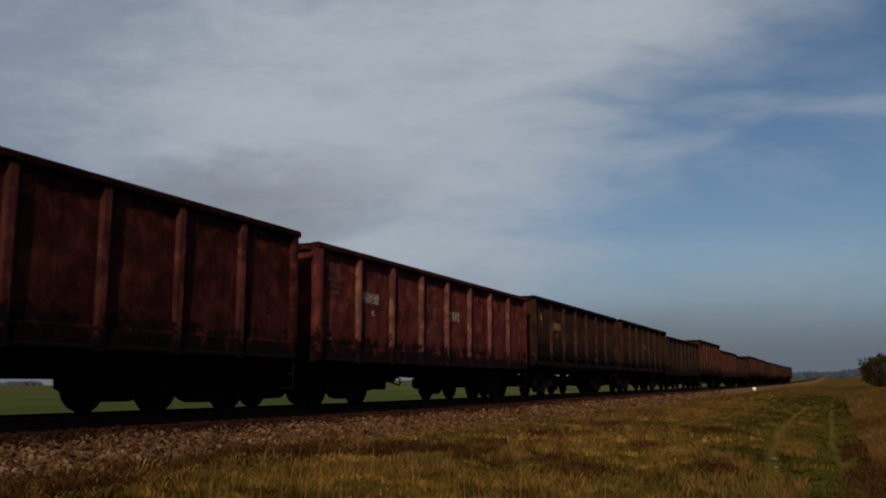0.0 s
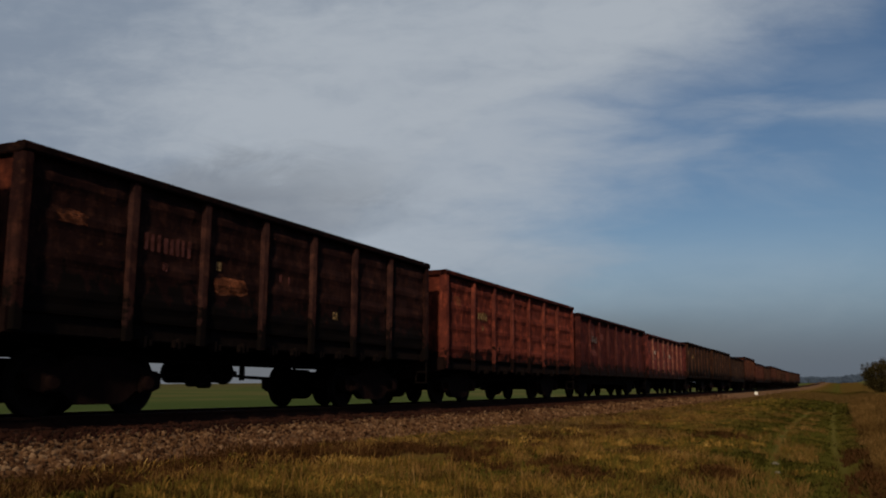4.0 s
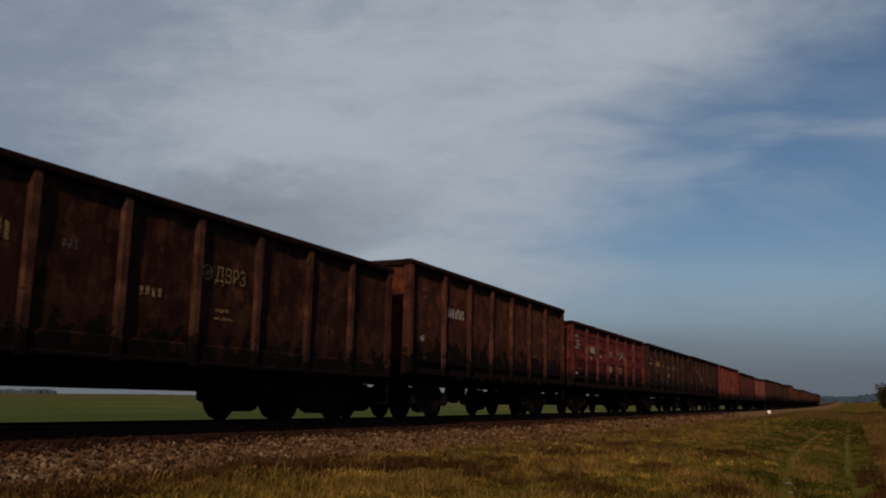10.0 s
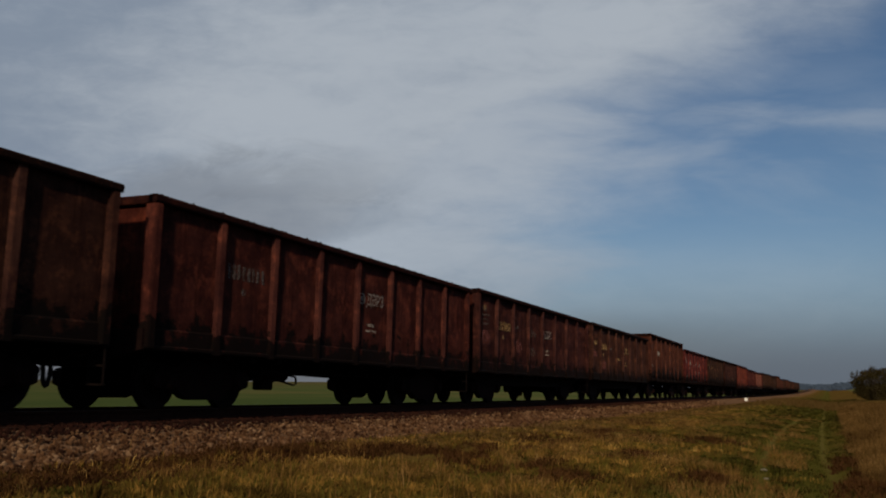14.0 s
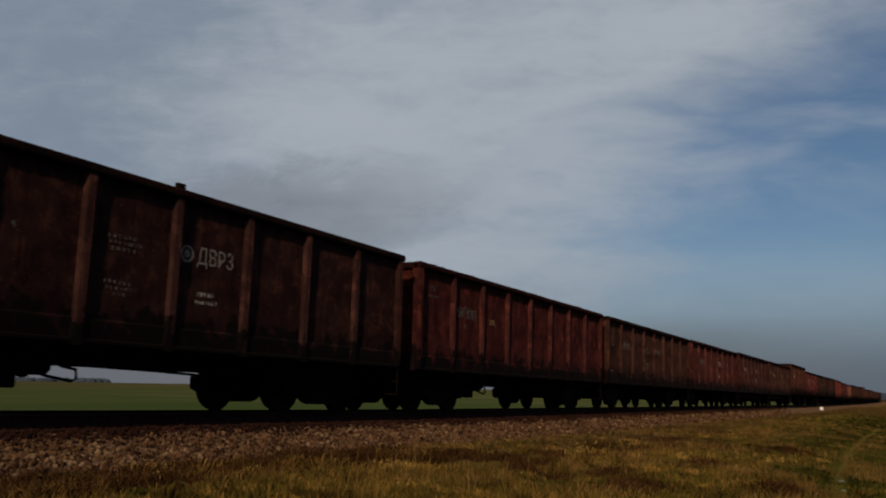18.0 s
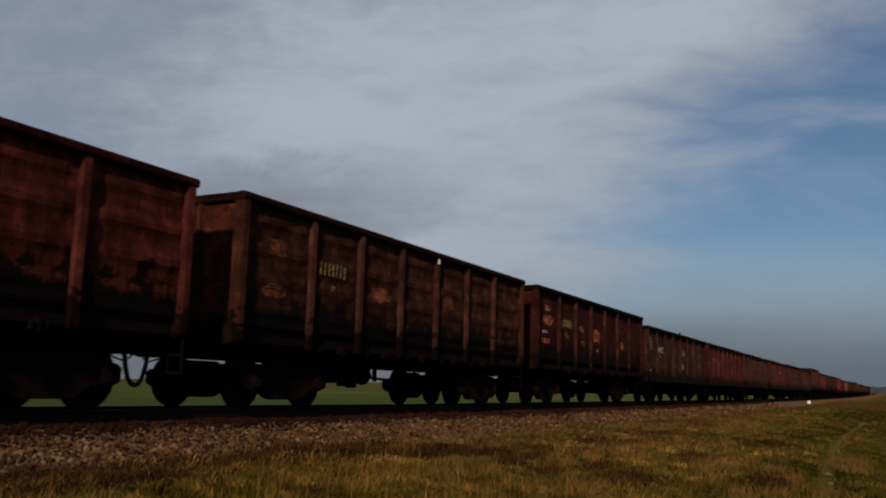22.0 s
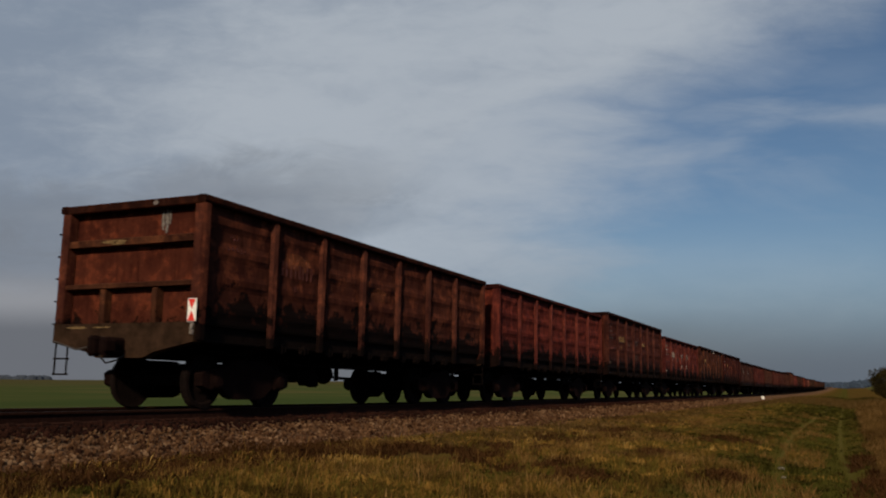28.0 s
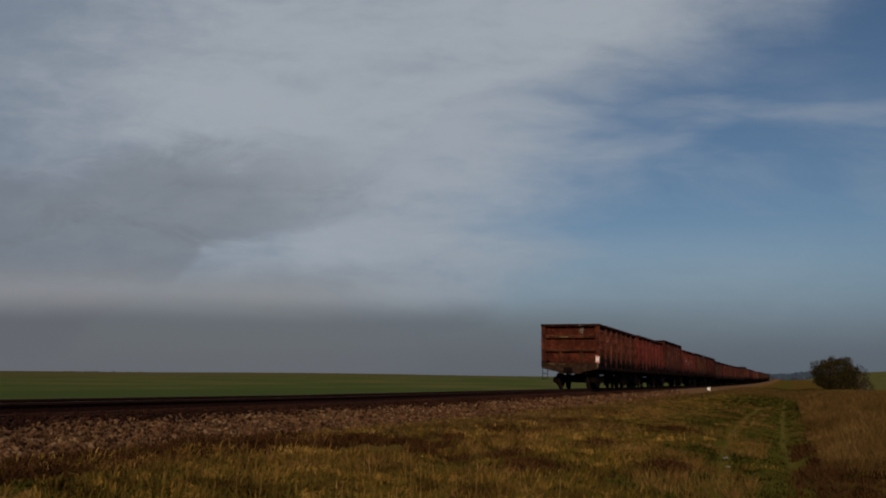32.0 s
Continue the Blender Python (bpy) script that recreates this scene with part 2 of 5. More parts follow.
def wagon_paint():
    """Worn oxide paint; the wagon's own colour comes from the object's colour."""
    m, nt, b = material("worn_wagon_paint", 0.85, 0.0, 0.04)
    info = nt.nodes.new("ShaderNodeObjectInfo")
    vec = coords(nt, which="Object")
    shift = nt.nodes.new("ShaderNodeVectorMath")
    shift.operation = "ADD"
    comb = nt.nodes.new("ShaderNodeCombineXYZ")
    mul = nt.nodes.new("ShaderNodeMath")
    mul.operation = "MULTIPLY"
    nt.links.new(info.outputs["Random"], mul.inputs[0])
    mul.inputs[1].default_value = 37.0
    nt.links.new(mul.outputs[0], comb.inputs[1])
    nt.links.new(vec, shift.inputs[0]), nt.links.new(comb.outputs[0], shift.inputs[1])
    vec = shift.outputs[0]
    big = noise_tex(nt, vec, 1.0, 6, 0.68, 0.2)
    blot = noise_tex(nt, vec, 2.6, 7, 0.70, 0.12)
    fine = noise_tex(nt, vec, 15.0, 5, 0.7)
    st = node(nt, "ShaderNodeMapping", Scale=(5.0, 5.0, 0.45))
    nt.links.new(vec, st.inputs[0])
    streak = noise_tex(nt, st.outputs[0], 2.4, 5, 0.65)
    own = info.outputs["Color"]

    def off(c):
        return blend(nt, 1.0, own, c, "MULTIPLY")
    base = blend(nt, ramp(nt, big, ((0.38, (0, 0, 0)), (0.62, (1, 1, 1)))), off((0.50, 0.44, 0.48)), off((1.0, 1.0, 0.98)))
    base = blend(nt, ramp(nt, blot, ((0.50, (0, 0, 0)), (0.66, (0.9, 0.9, 0.9)))), base, off((2.2, 2.0, 1.6)))
    base = blend(nt, ramp(nt, blot, ((0.32, (0.8, 0.8, 0.8)), (0.44, (0, 0, 0)))), base, off((0.26, 0.24, 0.30)))
    base = blend(nt, ramp(nt, streak, ((0.50, (0, 0, 0)), (0.70, (0.8, 0.8, 0.8)))), base, off((0.34, 0.30, 0.32)))
    base = blend(nt, ramp(nt, fine, ((0.58, (0, 0, 0)), (0.74, (0.5, 0.5, 0.5)))), base, (0.100, 0.038, 0.018))
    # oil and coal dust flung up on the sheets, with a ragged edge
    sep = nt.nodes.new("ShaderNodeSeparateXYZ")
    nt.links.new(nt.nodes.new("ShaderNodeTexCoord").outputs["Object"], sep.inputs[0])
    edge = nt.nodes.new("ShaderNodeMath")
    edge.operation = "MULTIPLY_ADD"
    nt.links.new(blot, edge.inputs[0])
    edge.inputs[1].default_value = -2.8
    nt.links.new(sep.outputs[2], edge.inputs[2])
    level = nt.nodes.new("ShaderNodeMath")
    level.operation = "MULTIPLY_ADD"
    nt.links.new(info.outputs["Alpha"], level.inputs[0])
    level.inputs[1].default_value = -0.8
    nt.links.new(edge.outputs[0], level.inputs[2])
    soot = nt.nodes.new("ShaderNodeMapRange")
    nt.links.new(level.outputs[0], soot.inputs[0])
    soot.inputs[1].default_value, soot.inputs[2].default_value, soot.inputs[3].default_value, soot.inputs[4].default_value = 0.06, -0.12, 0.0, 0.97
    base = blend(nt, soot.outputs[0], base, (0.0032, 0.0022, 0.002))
    nt.links.new(base, b.inputs["Base Color"])
    bump(nt, b, fine, 0.3, 0.008)
    return m


def worn_mark(name, color, bare=0.5, scale=15.0, soft=0.06, most=0.9):
    """Old stencil paint, flaked away in spots so that the sheet shows through."""
    m, nt, b = material(name, 0.9, 0.0, 0.05)
    vec = coords(nt)
    n = noise_tex(nt, vec, scale, 5, 0.65)
    lo, hi = [tuple(c * k for c in color) for k in (0.55, 1.25)]
    nt.links.new(ramp(nt, noise_tex(nt, vec, 23.0, 4, 0.6), ((0.3, lo), (0.7, hi))), b.inputs["Base Color"])
    nt.links.new(ramp(nt, n, ((bare - soft, (0.05, 0.05, 0.05)), (bare + soft, (most, most, most)))), b.inputs["Alpha"])
    return m


PAINT = wagon_paint()
# Near-black and reddish: shade under the wagons is put into this colour.
GRIME_SHADE = plain("oily_shaded_steel", (0.0055, 0.0034, 0.0031), 0.9, 0.0, 9.0, 0.5, 0.04)
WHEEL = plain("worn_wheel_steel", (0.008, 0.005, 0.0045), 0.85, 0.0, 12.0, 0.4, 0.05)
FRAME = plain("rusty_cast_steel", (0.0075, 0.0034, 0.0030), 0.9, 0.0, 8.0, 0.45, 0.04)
SOOTED = plain("sooty_brown_paint", (0.030, 0.0160, 0.0095), 0.9, 0.0, 4.0, 0.6, 0.06)
ROD = plain("bare_worn_steel", (0.050, 0.042, 0.038), 0.7, 0.3, 12.0, 0.3, 0.2)
HOSE = plain("black_rubber", (0.010, 0.009, 0.009), 0.85)
PALE = worn_mark("faded_white_paint", (0.27, 0.235, 0.215), 0.46)
YELLOWED = worn_mark("faded_yellow_paint", (0.20, 0.125, 0.058), 0.46)
GREYED = worn_mark("dull_grey_paint", (0.090, 0.070, 0.068), 0.50)
PINKISH = worn_mark("faded_red_paint", (0.155, 0.052, 0.047), 0.50, 4.0, 0.16, 0.66)
CHALKY = worn_mark("chalky_pink_paint", (0.19, 0.098, 0.088), 0.51, 6.0, 0.12, 0.72)
PANEL = worn_mark("orange_red_paint", (0.235, 0.062, 0.036), 0.45, 6.0, 0.12, 0.90)
ORANGE = worn_mark("orange_rust", (0.215, 0.070, 0.034), 0.49, 5.0, 0.12, 0.78)
LETTERS = worn_mark("stencil_lettering", (0.20, 0.175, 0.165), 0.38)
LETTERS_Y = worn_mark("yellow_stencil_lettering", (0.19, 0.125, 0.060), 0.40)
LIMED = plain("limewashed_concrete", (0.115, 0.103, 0.085), 0.9, 0.0, 14.0, 0.3)
WHITE = plain("white_enamel", (0.78, 0.77, 0.74), 0.5, 0.0, 30.0, 0.08)
RED = plain("red_enamel", (0.62, 0.035, 0.02), 0.5, 0.0, 30.0, 0.15)
RAIL = plain("rusty_rail_steel", (0.020, 0.0085, 0.0062), 0.9, 0.0, 15.0, 0.4, 0.04)
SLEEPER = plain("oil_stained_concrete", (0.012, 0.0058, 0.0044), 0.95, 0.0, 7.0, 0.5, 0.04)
SHINE = plain("worn_rail_head", (0.030, 0.024, 0.021), 0.65, 0.5, 20.0, 0.2, 0.1)
ORE = plain("spilled_ore", (0.014, 0.009, 0.008), 0.95, 0.0, 20.0, 0.5)


def island_mat(name, stops, rough=0.9, scale=3.0, own=0.55, drift=1.5, scale2=None, lean=0.0):
    """Each loose piece of the mesh takes its own colour; a coarse pattern drifts over the whole."""
    m, nt, b = material(name, rough, 0.0, 0.0)
    geo = nt.nodes.new("ShaderNodeNewGeometry")
    patch = noise_tex(nt, coords(nt), scale, 4, 0.6)
    if scale2:
        patch = blend(nt, 0.5, patch, noise_tex(nt, coords(nt), scale2, 3, 0.6))
    if lean:
        # shorter and greener towards the farm track
        sp = nt.nodes.new("ShaderNodeSeparateXYZ")
        nt.links.new(coords(nt), sp.inputs[0])
        mr = nt.nodes.new("ShaderNodeMapRange")
        nt.links.new(sp.outputs[0], mr.inputs[0])
        mr.inputs[1].default_value, mr.inputs[2].default_value, mr.inputs[3].default_value, mr.inputs[4].default_value = -6.0, -2.2, 0.0, -lean
        ad = nt.nodes.new("ShaderNodeMath")
        nt.links.new(patch, ad.inputs[0]), nt.links.new(mr.outputs[0], ad.inputs[1])
        patch = ad.outputs[0]
    add = nt.nodes.new("ShaderNodeMath")
    add.operation = "MULTIPLY_ADD"
    nt.links.new(geo.outputs["Random Per Island"], add.inputs[0])
    add.inputs[1].default_value = own
    off = nt.nodes.new("ShaderNodeMath")
    off.operation = "MULTIPLY_ADD"
    nt.links.new(patch, off.inputs[0])
    off.inputs[1].default_value, off.inputs[2].default_value = drift, 0.5 - 0.5 * own - 0.5 * drift
    nt.links.new(off.outputs[0], add.inputs[2])
    nt.links.new(ramp(nt, add.outputs[0], stops), b.inputs["Base Color"])
    return m


STONE = island_mat("ballast_stone", ((0.0, (0.014, 0.0065, 0.005)), (0.3, (0.048, 0.023, 0.012)), (0.6, (0.084, 0.042, 0.021)), (0.82, (0.118, 0.063, 0.033)), (1.0, (0.20, 0.125, 0.074))), 0.95, 1.3, 0.88, 1.0)
DARK_STONE = island_mat("dark_ballast_stone", ((0.0, (0.010, 0.0055, 0.0045)), (0.6, (0.022, 0.0090, 0.0065)), (1.0, (0.045, 0.019, 0.013))), 0.85, 0.6)
BLADES = island_mat("autumn_grass", ((0.0, (0.012, 0.009, 0.003)), (0.2, (0.027, 0.023, 0.005)), (0.38, (0.043, 0.047, 0.008)), (0.5, (0.080, 0.056, 0.012)), (0.62, (0.115, 0.073, 0.016)), (0.8, (0.170, 0.104, 0.022)), (1.0, (0.23, 0.148, 0.040))), 0.95, 0.55, 0.28, 3.8, 2.2, 0.10)
STRAW = island_mat("straw_grass", ((0.0, (0.060, 0.031, 0.010)), (0.4, (0.12, 0.064, 0.019)), (0.8, (0.17, 0.097, 0.030)), (1.0, (0.24, 0.15, 0.06))), 0.95, 0.5, 0.55, 2.2, 2.0)
TUSSOCK = island_mat("golden_tussock", ((0.0, (0.034, 0.021, 0.006)), (0.2, (0.058, 0.034, 0.009)), (0.34, (0.080, 0.052, 0.011)), (0.44, (0.070, 0.060, 0.012)), (0.56, (0.142, 0.077, 0.018)), (0.78, (0.225, 0.126, 0.029)), (1.0, (0.42, 0.28, 0.09))), 0.95, 0.6, 0.40, 3.4, 2.0, 0.06)
GREEN = island_mat("short_green_grass", ((0.0, (0.016, 0.014, 0.003)), (0.5, (0.035, 0.036, 0.007)), (1.0, (0.066, 0.054, 0.013))), 0.95, 0.6, 0.4, 3.5, 1.8)
TAN = island_mat("thin_tan_grass", ((0.0, (0.034, 0.020, 0.007)), (0.5, (0.072, 0.042, 0.014)), (1.0, (0.115, 0.072, 0.027))), 0.95, 0.5, 0.5, 2.4, 2.0)
DEAD_SHADE = island_mat("dead_weeds", ((0.0, (0.015, 0.0066, 0.003)), (0.5, (0.040, 0.0180, 0.0075)), (1.0, (0.076, 0.035, 0.0125))), 0.95, 0.9)
WEEDS = island_mat("dry_weeds", ((0.0, (0.018, 0.010, 0.004)), (0.35, (0.062, 0.034, 0.011)), (0.75, (0.120, 0.069, 0.023)), (1.0, (0.19, 0.118, 0.044))), 0.95, 0.35, 0.5, 3.0, 1.0)
LEAF = island_mat("bare_brown_foliage", ((0.0, (0.010, 0.008, 0.004)), (0.5, (0.026, 0.020, 0.008)), (1.0, (0.055, 0.039, 0.014))), 0.95, 0.8)
BARK = plain("bark", (0.05, 0.035, 0.025), 0.95, 0.0, 12.0, 0.5)


RUT_LEFT = ((0, -0.7), (12, -0.93), (17, -1.17), (22, -1.4), (28, -1.62), (40, -1.68), (68, -1.5), (100, -1.45))
RUT_RIGHT = ((0, 0.45), (12, 0.22), (17, 0.08), (24, -0.19), (42, -0.36), (76, -0.42), (100, -0.4))


def rut_x(y, way):
    return np.interp(y, [p[0] for p in way], [p[1] for p in way])


def ground_mat():
    m, nt, b = material("meadow_and_field", 1.0, 0.0, 0.0)
    vec = coords(nt)
    sep = nt.nodes.new("ShaderNodeSeparateXYZ")
    nt.links.new(vec, sep.inputs[0])
    big = noise_tex(nt, vec, 0.35, 6, 0.65)
    mid = noise_tex(nt, vec, 1.6, 6, 0.7)
    fine = noise_tex(nt, vec, 17.0, 4, 0.7)
    grass = ramp(nt, mid, ((0.30, (0.020, 0.010, 0.004)), (0.42, (0.052, 0.029, 0.008)), (0.50, (0.095, 0.050, 0.013)), (0.58, (0.052, 0.046, 0.009)), (0.66, (0.110, 0.062, 0.014)), (0.76, (0.056, 0.048, 0.009))))
    grass = blend(nt, ramp(nt, big, ((0.40, (0, 0, 0)), (0.62, (0.8, 0.8, 0.8)))), grass, (0.072, 0.047, 0.014))
    grass = blend(nt, ramp(nt, fine, ((0.35, (0.55, 0.55, 0.55)), (0.7, (0, 0, 0)))), grass, (0.014, 0.009, 0.003))
    # winter crop on the far side of the line, striped by drilling
    st = node(nt, "ShaderNodeMapping", Scale=(0.018, 0.006, 1.0))
    nt.links.new(vec, st.inputs[0])
    band = noise_tex(nt, st.outputs[0], 3.0, 5, 0.6)
    crop = ramp(nt, band, ((0.36, (0.028, 0.041, 0.014)), (0.48, (0.036, 0.046, 0.016)), (0.60, (0.054, 0.051, 0.021))))

    def side(a, c, src=0):
        n = nt.nodes.new("ShaderNodeMapRange")
        n.interpolation_type = "SMOOTHSTEP"
        nt.links.new(sep.outputs[src], n.inputs[0])
        n.inputs[1].default_value, n.inputs[2].default_value = a, c
        return n.outputs[0]
    # Far crop turns olive grey: distance haze put into the field colour.
    hazed_crop = ramp(nt, mid, ((0.3, (0.034, 0.034, 0.014)), (0.7, (0.060, 0.052, 0.024))))
    crop = blend(nt, side(-110.0, -300.0), crop, hazed_crop)
    col = blend(nt, side(-17.5, -19.0), grass, crop)
    far_right = nt.nodes.new("ShaderNodeMath")
    far_right.operation = "MULTIPLY"
    nt.links.new(side(10.0, 14.0), far_right.inputs[0]), nt.links.new(side(150.0, 170.0, 1), far_right.inputs[1])
    col = blend(nt, far_right.outputs[0], col, ramp(nt, big, ((0.35, (0.038, 0.040, 0.013)), (0.65, (0.066, 0.062, 0.024)))))
    # farm track: green crown, pale worn ruts that wander, tan verge by the line
    along = nt.nodes.new("ShaderNodeMapRange")
    nt.links.new(sep.outputs[1], along.inputs[0])
    along.inputs[2].default_value = 100.0

    def wander(way):
        """Sideways place of a rut along the track, as a curve over 100 m."""
        c = ramp(nt, along.outputs[0], [(y / 100.0, ((3.0 + x) / 4.0,) * 3) for y, x in way])
        n = nt.nodes.new("ShaderNodeMath")
        n.operation = "MULTIPLY_ADD"
        nt.links.new(c, n.inputs[0])
        n.inputs[1].default_value, n.inputs[2].default_value = -4.0, 3.0
        wob = nt.nodes.new("ShaderNodeMath")
        wob.operation = "MULTIPLY_ADD"
        nt.links.new(mid, wob.inputs[0])
        wob.inputs[1].default_value = 0.35
        nt.links.new(sep.outputs[0], wob.inputs[2])
        s = nt.nodes.new("ShaderNodeMath")
        s.operation = "ADD"
        nt.links.new(wob.outputs[0], s.inputs[0]), nt.links.new(n.outputs[0], s.inputs[1])
        return s.outputs[0]

    def strip(off, centre, half, soft, most=0.75):
        d = nt.nodes.new("ShaderNodeMath")
        d.operation = "SUBTRACT"
        nt.links.new(off, d.inputs[0])
        d.inputs[1].default_value = centre + 0.17
        a = nt.nodes.new("ShaderNodeMath")
        a.operation = "ABSOLUTE"
        nt.links.new(d.outputs[0], a.inputs[0])
        n = nt.nodes.new("ShaderNodeMapRange")
        n.interpolation_type = "SMOOTHSTEP"
        nt.links.new(a.outputs[0], n.inputs[0])
        n.inputs[1].default_value, n.inputs[2].default_value, n.inputs[3].default_value, n.inputs[4].default_value = half + soft, half - soft, 0.0, most
        return n.outputs[0]
    left, right = wander(RUT_LEFT), wander(RUT_RIGHT)
    col = blend(nt, strip(wander(((0, 0.0), (100, 0.0))), -2.2, 2.0, 0.9, 0.6), col, (0.042, 0.035, 0.008))
    col = blend(nt, strip(left, 0.65, 1.1, 0.5), col, (0.037, 0.035, 0.007))
    for way, most in ((left, 0.34), (right, 0.22)):
        line = nt.nodes.new("ShaderNodeMath")
        line.operation = "MULTIPLY"
        nt.links.new(strip(way, 0.0, 0.06, 0.06, most), line.inputs[0]), nt.links.new(side(13.0, 26.0, 1), line.inputs[1])
        col = blend(nt, line.outputs[0], col, (0.100, 0.084, 0.030))
    tan = nt.nodes.new("ShaderNodeMath")
    tan.operation = "MULTIPLY"
    nt.links.new(strip(wander(((0, 0.0), (100, 0.0))), -7.4, 1.3, 0.7), tan.inputs[0]), nt.links.new(side(11.0, 20.0, 1), tan.inputs[1])
    col = blend(nt, strip(wander(((0, 0.0), (100, 0.0))), -7.4, 1.0, 0.6), col, (0.030, 0.016, 0.007))
    col = blend(nt, tan.outputs[0], col, (0.095, 0.056, 0.022))
    # stony soil under the ballast
    bed = nt.nodes.new("ShaderNodeMath")
    bed.operation = "MULTIPLY"
    nt.links.new(side(-14.4, -13.9), bed.inputs[0]), nt.links.new(side(-7.6, -8.3), bed.inputs[1])
    soil = ramp(nt, fine, ((0.3, (0.038, 0.021, 0.012)), (0.65, (0.112, 0.066, 0.040))))
    col = blend(nt, bed.outputs[0], col, soil)
    nt.links.new(col, b.inputs["Base Color"])
    bump(nt, b, mid, 0.6, 0.08)
    return m


GROUND = ground_mat()

# ---- mesh helpers ----


class Shape:
    """Gathers vertices and faces of one mesh."""

    def __init__(self):
        self.v, self.f = [], []

    def add(self, verts, faces):
        k = len(self.v)
        self.v += [tuple(p) for p in verts]
        self.f += [tuple(i + k for i in f) for f in faces]
        return self

    def box(self, x0, x1, y0, y1, z0, z1, bev=0.0):
        if bev <= 0:
            vs = [(x, y, z) for z in (z0, z1) for x, y in ((x0, y0), (x1, y0), (x1, y1), (x0, y1))]
            return self.add(vs, ((3, 2, 1, 0), (4, 5, 6, 7), (0, 1, 5, 4), (1, 2, 6, 5), (2, 3, 7, 6), (3, 0, 4, 7)))
        b = bev
        ring = ((x0 + b, y0), (x1 - b, y0), (x1, y0 + b), (x1, y1 - b), (x1 - b, y1), (x0 + b, y1), (x0, y1 - b), (x0, y0 + b))
        inner = ((x0 + b, y0 + b), (x1 - b, y0 + b), (x1 - b, y0 + b), (x1 - b, y1 - b), (x1 - b, y1 - b), (x0 + b, y1 - b), (x0 + b, y1 - b), (x0 + b, y0 + b))
        vs = [(x, y, z0) for x, y in inner] + [(x, y, z0 + b) for x, y in ring] + [(x, y, z1 - b) for x, y in ring] + [(x, y, z1) for x, y in inner]
        fs = [tuple(range(7, -1, -1)), tuple(range(24, 32))]
        for r in (0, 8, 16):
            fs += [(r + i, r + (i + 1) % 8, r + 8 + (i + 1) % 8, r + 8 + i) for i in range(8)]
        return self.add(vs, fs)

    def extrude(self, prof, a, c, axis="y"):
        """A closed profile (two coordinates each) drawn out along one axis from a to c."""
        n = len(prof)
        put = {"y": lambda p, t: (p[0], t, p[1]), "x": lambda p, t: (t, p[0], p[1]), "z": lambda p, t: (p[0], p[1], t)}[axis]
        vs = [put(p, a) for p in prof] + [put(p, c) for p in prof]
        fs = [(i, (i + 1) % n, n + (i + 1) % n, n + i) for i in range(n)]
        return self.add(vs, fs + [tuple(range(n - 1, -1, -1)), tuple(range(n, 2 * n))])

    def turned(self, prof, centre, axis="x", n=20):
        """A profile of (along, radius) turned about an axis through centre."""
        vs, fs = [], []
        for a, r in prof:
            for i in range(n):
                w = 2 * math.pi * i / n
                c, s = r * math.cos(w), r * math.sin(w)
                o = {"x": (a, c, s), "y": (c, a, s), "z": (c, s, a)}[axis]
                vs.append(tuple(p + q for p, q in zip(centre, o)))
        for k in range(len(prof) - 1):
            fs += [(k * n + i, k * n + (i + 1) % n, (k + 1) * n + (i + 1) % n, (k + 1) * n + i) for i in range(n)]
        fs += [tuple(range(n - 1, -1, -1)), tuple(range((len(prof) - 1) * n, len(prof) * n))]
        return self.add(vs, fs)

    def tube(self, pts, r, n=6):
        pts = [Vector(p) for p in pts]
        vs, fs = [], []
        for k, p in enumerate(pts):
            d = (pts[min(k + 1, len(pts) - 1)] - pts[max(k - 1, 0)]).normalized()
            a = d.orthogonal().normalized() if abs(d.x) > 0.9 else d.cross(Vector((1, 0, 0))).normalized()
            b = d.cross(a)
            rr = r[k] if isinstance(r, (list, tuple)) else r
            vs += [p + rr * (math.cos(6.2832 * i / n) * a + math.sin(6.2832 * i / n) * b) for i in range(n)]
        for k in range(len(pts) - 1):
            fs += [(k * n + i, k * n + (i + 1) % n, (k + 1) * n + (i + 1) % n, (k + 1) * n + i) for i in range(n)]
        fs += [tuple(range(n - 1, -1, -1)), tuple(range((len(pts) - 1) * n, len(pts) * n))]
        return self.add(vs, fs)

    def mesh(self, name, mat, smooth=False):
        me = bpy.data.meshes.new(name)
        me.from_pydata(self.v, [], self.f)
        bm = bmesh.new()
        bm.from_mesh(me)
        bmesh.ops.recalc_face_normals(bm, faces=bm.faces)
        bm.to_mesh(me)
        bm.free()
        me.materials.append(mat)
        if smooth:
            me.polygons.foreach_set("use_smooth", [True] * len(me.polygons))
        return me


def part(name, shape, mat, parent, label="", at=None, smooth=False):
    """One mesh object under a thing or part; shape: a Shape, or mesh data to share."""
    me = shape if isinstance(shape, bpy.types.Mesh) else shape.mesh(name, mat, smooth)
    ob = new(name, me)
    ob.parent = parent
    if at is not None:
        ob.matrix_basis = at if isinstance(at, Matrix) else Matrix.Translation(at)
    if label:
        tagged(ob, label)
    return ob


def raw_mesh(name, verts, faces, mat, smooth=False):
    me = bpy.data.meshes.new(name)
    me.from_pydata(verts, [], faces)
    me.materials.append(mat)
    if smooth:
        me.polygons.foreach_set("use_smooth", [True] * len(me.polygons))
    return me


# ---- the lie of the land ----


def rail_z(y):
    """Height of the rail top: level beside the camera, then slowly rising."""
    s = np.clip(np.asarray(y, float) - 20.0, 0, 700)
    over = np.clip(np.asarray(y, float) - 720.0, 0, None)
    return 0.0035 * s * (1 + s / 400.0) + over * 0.004


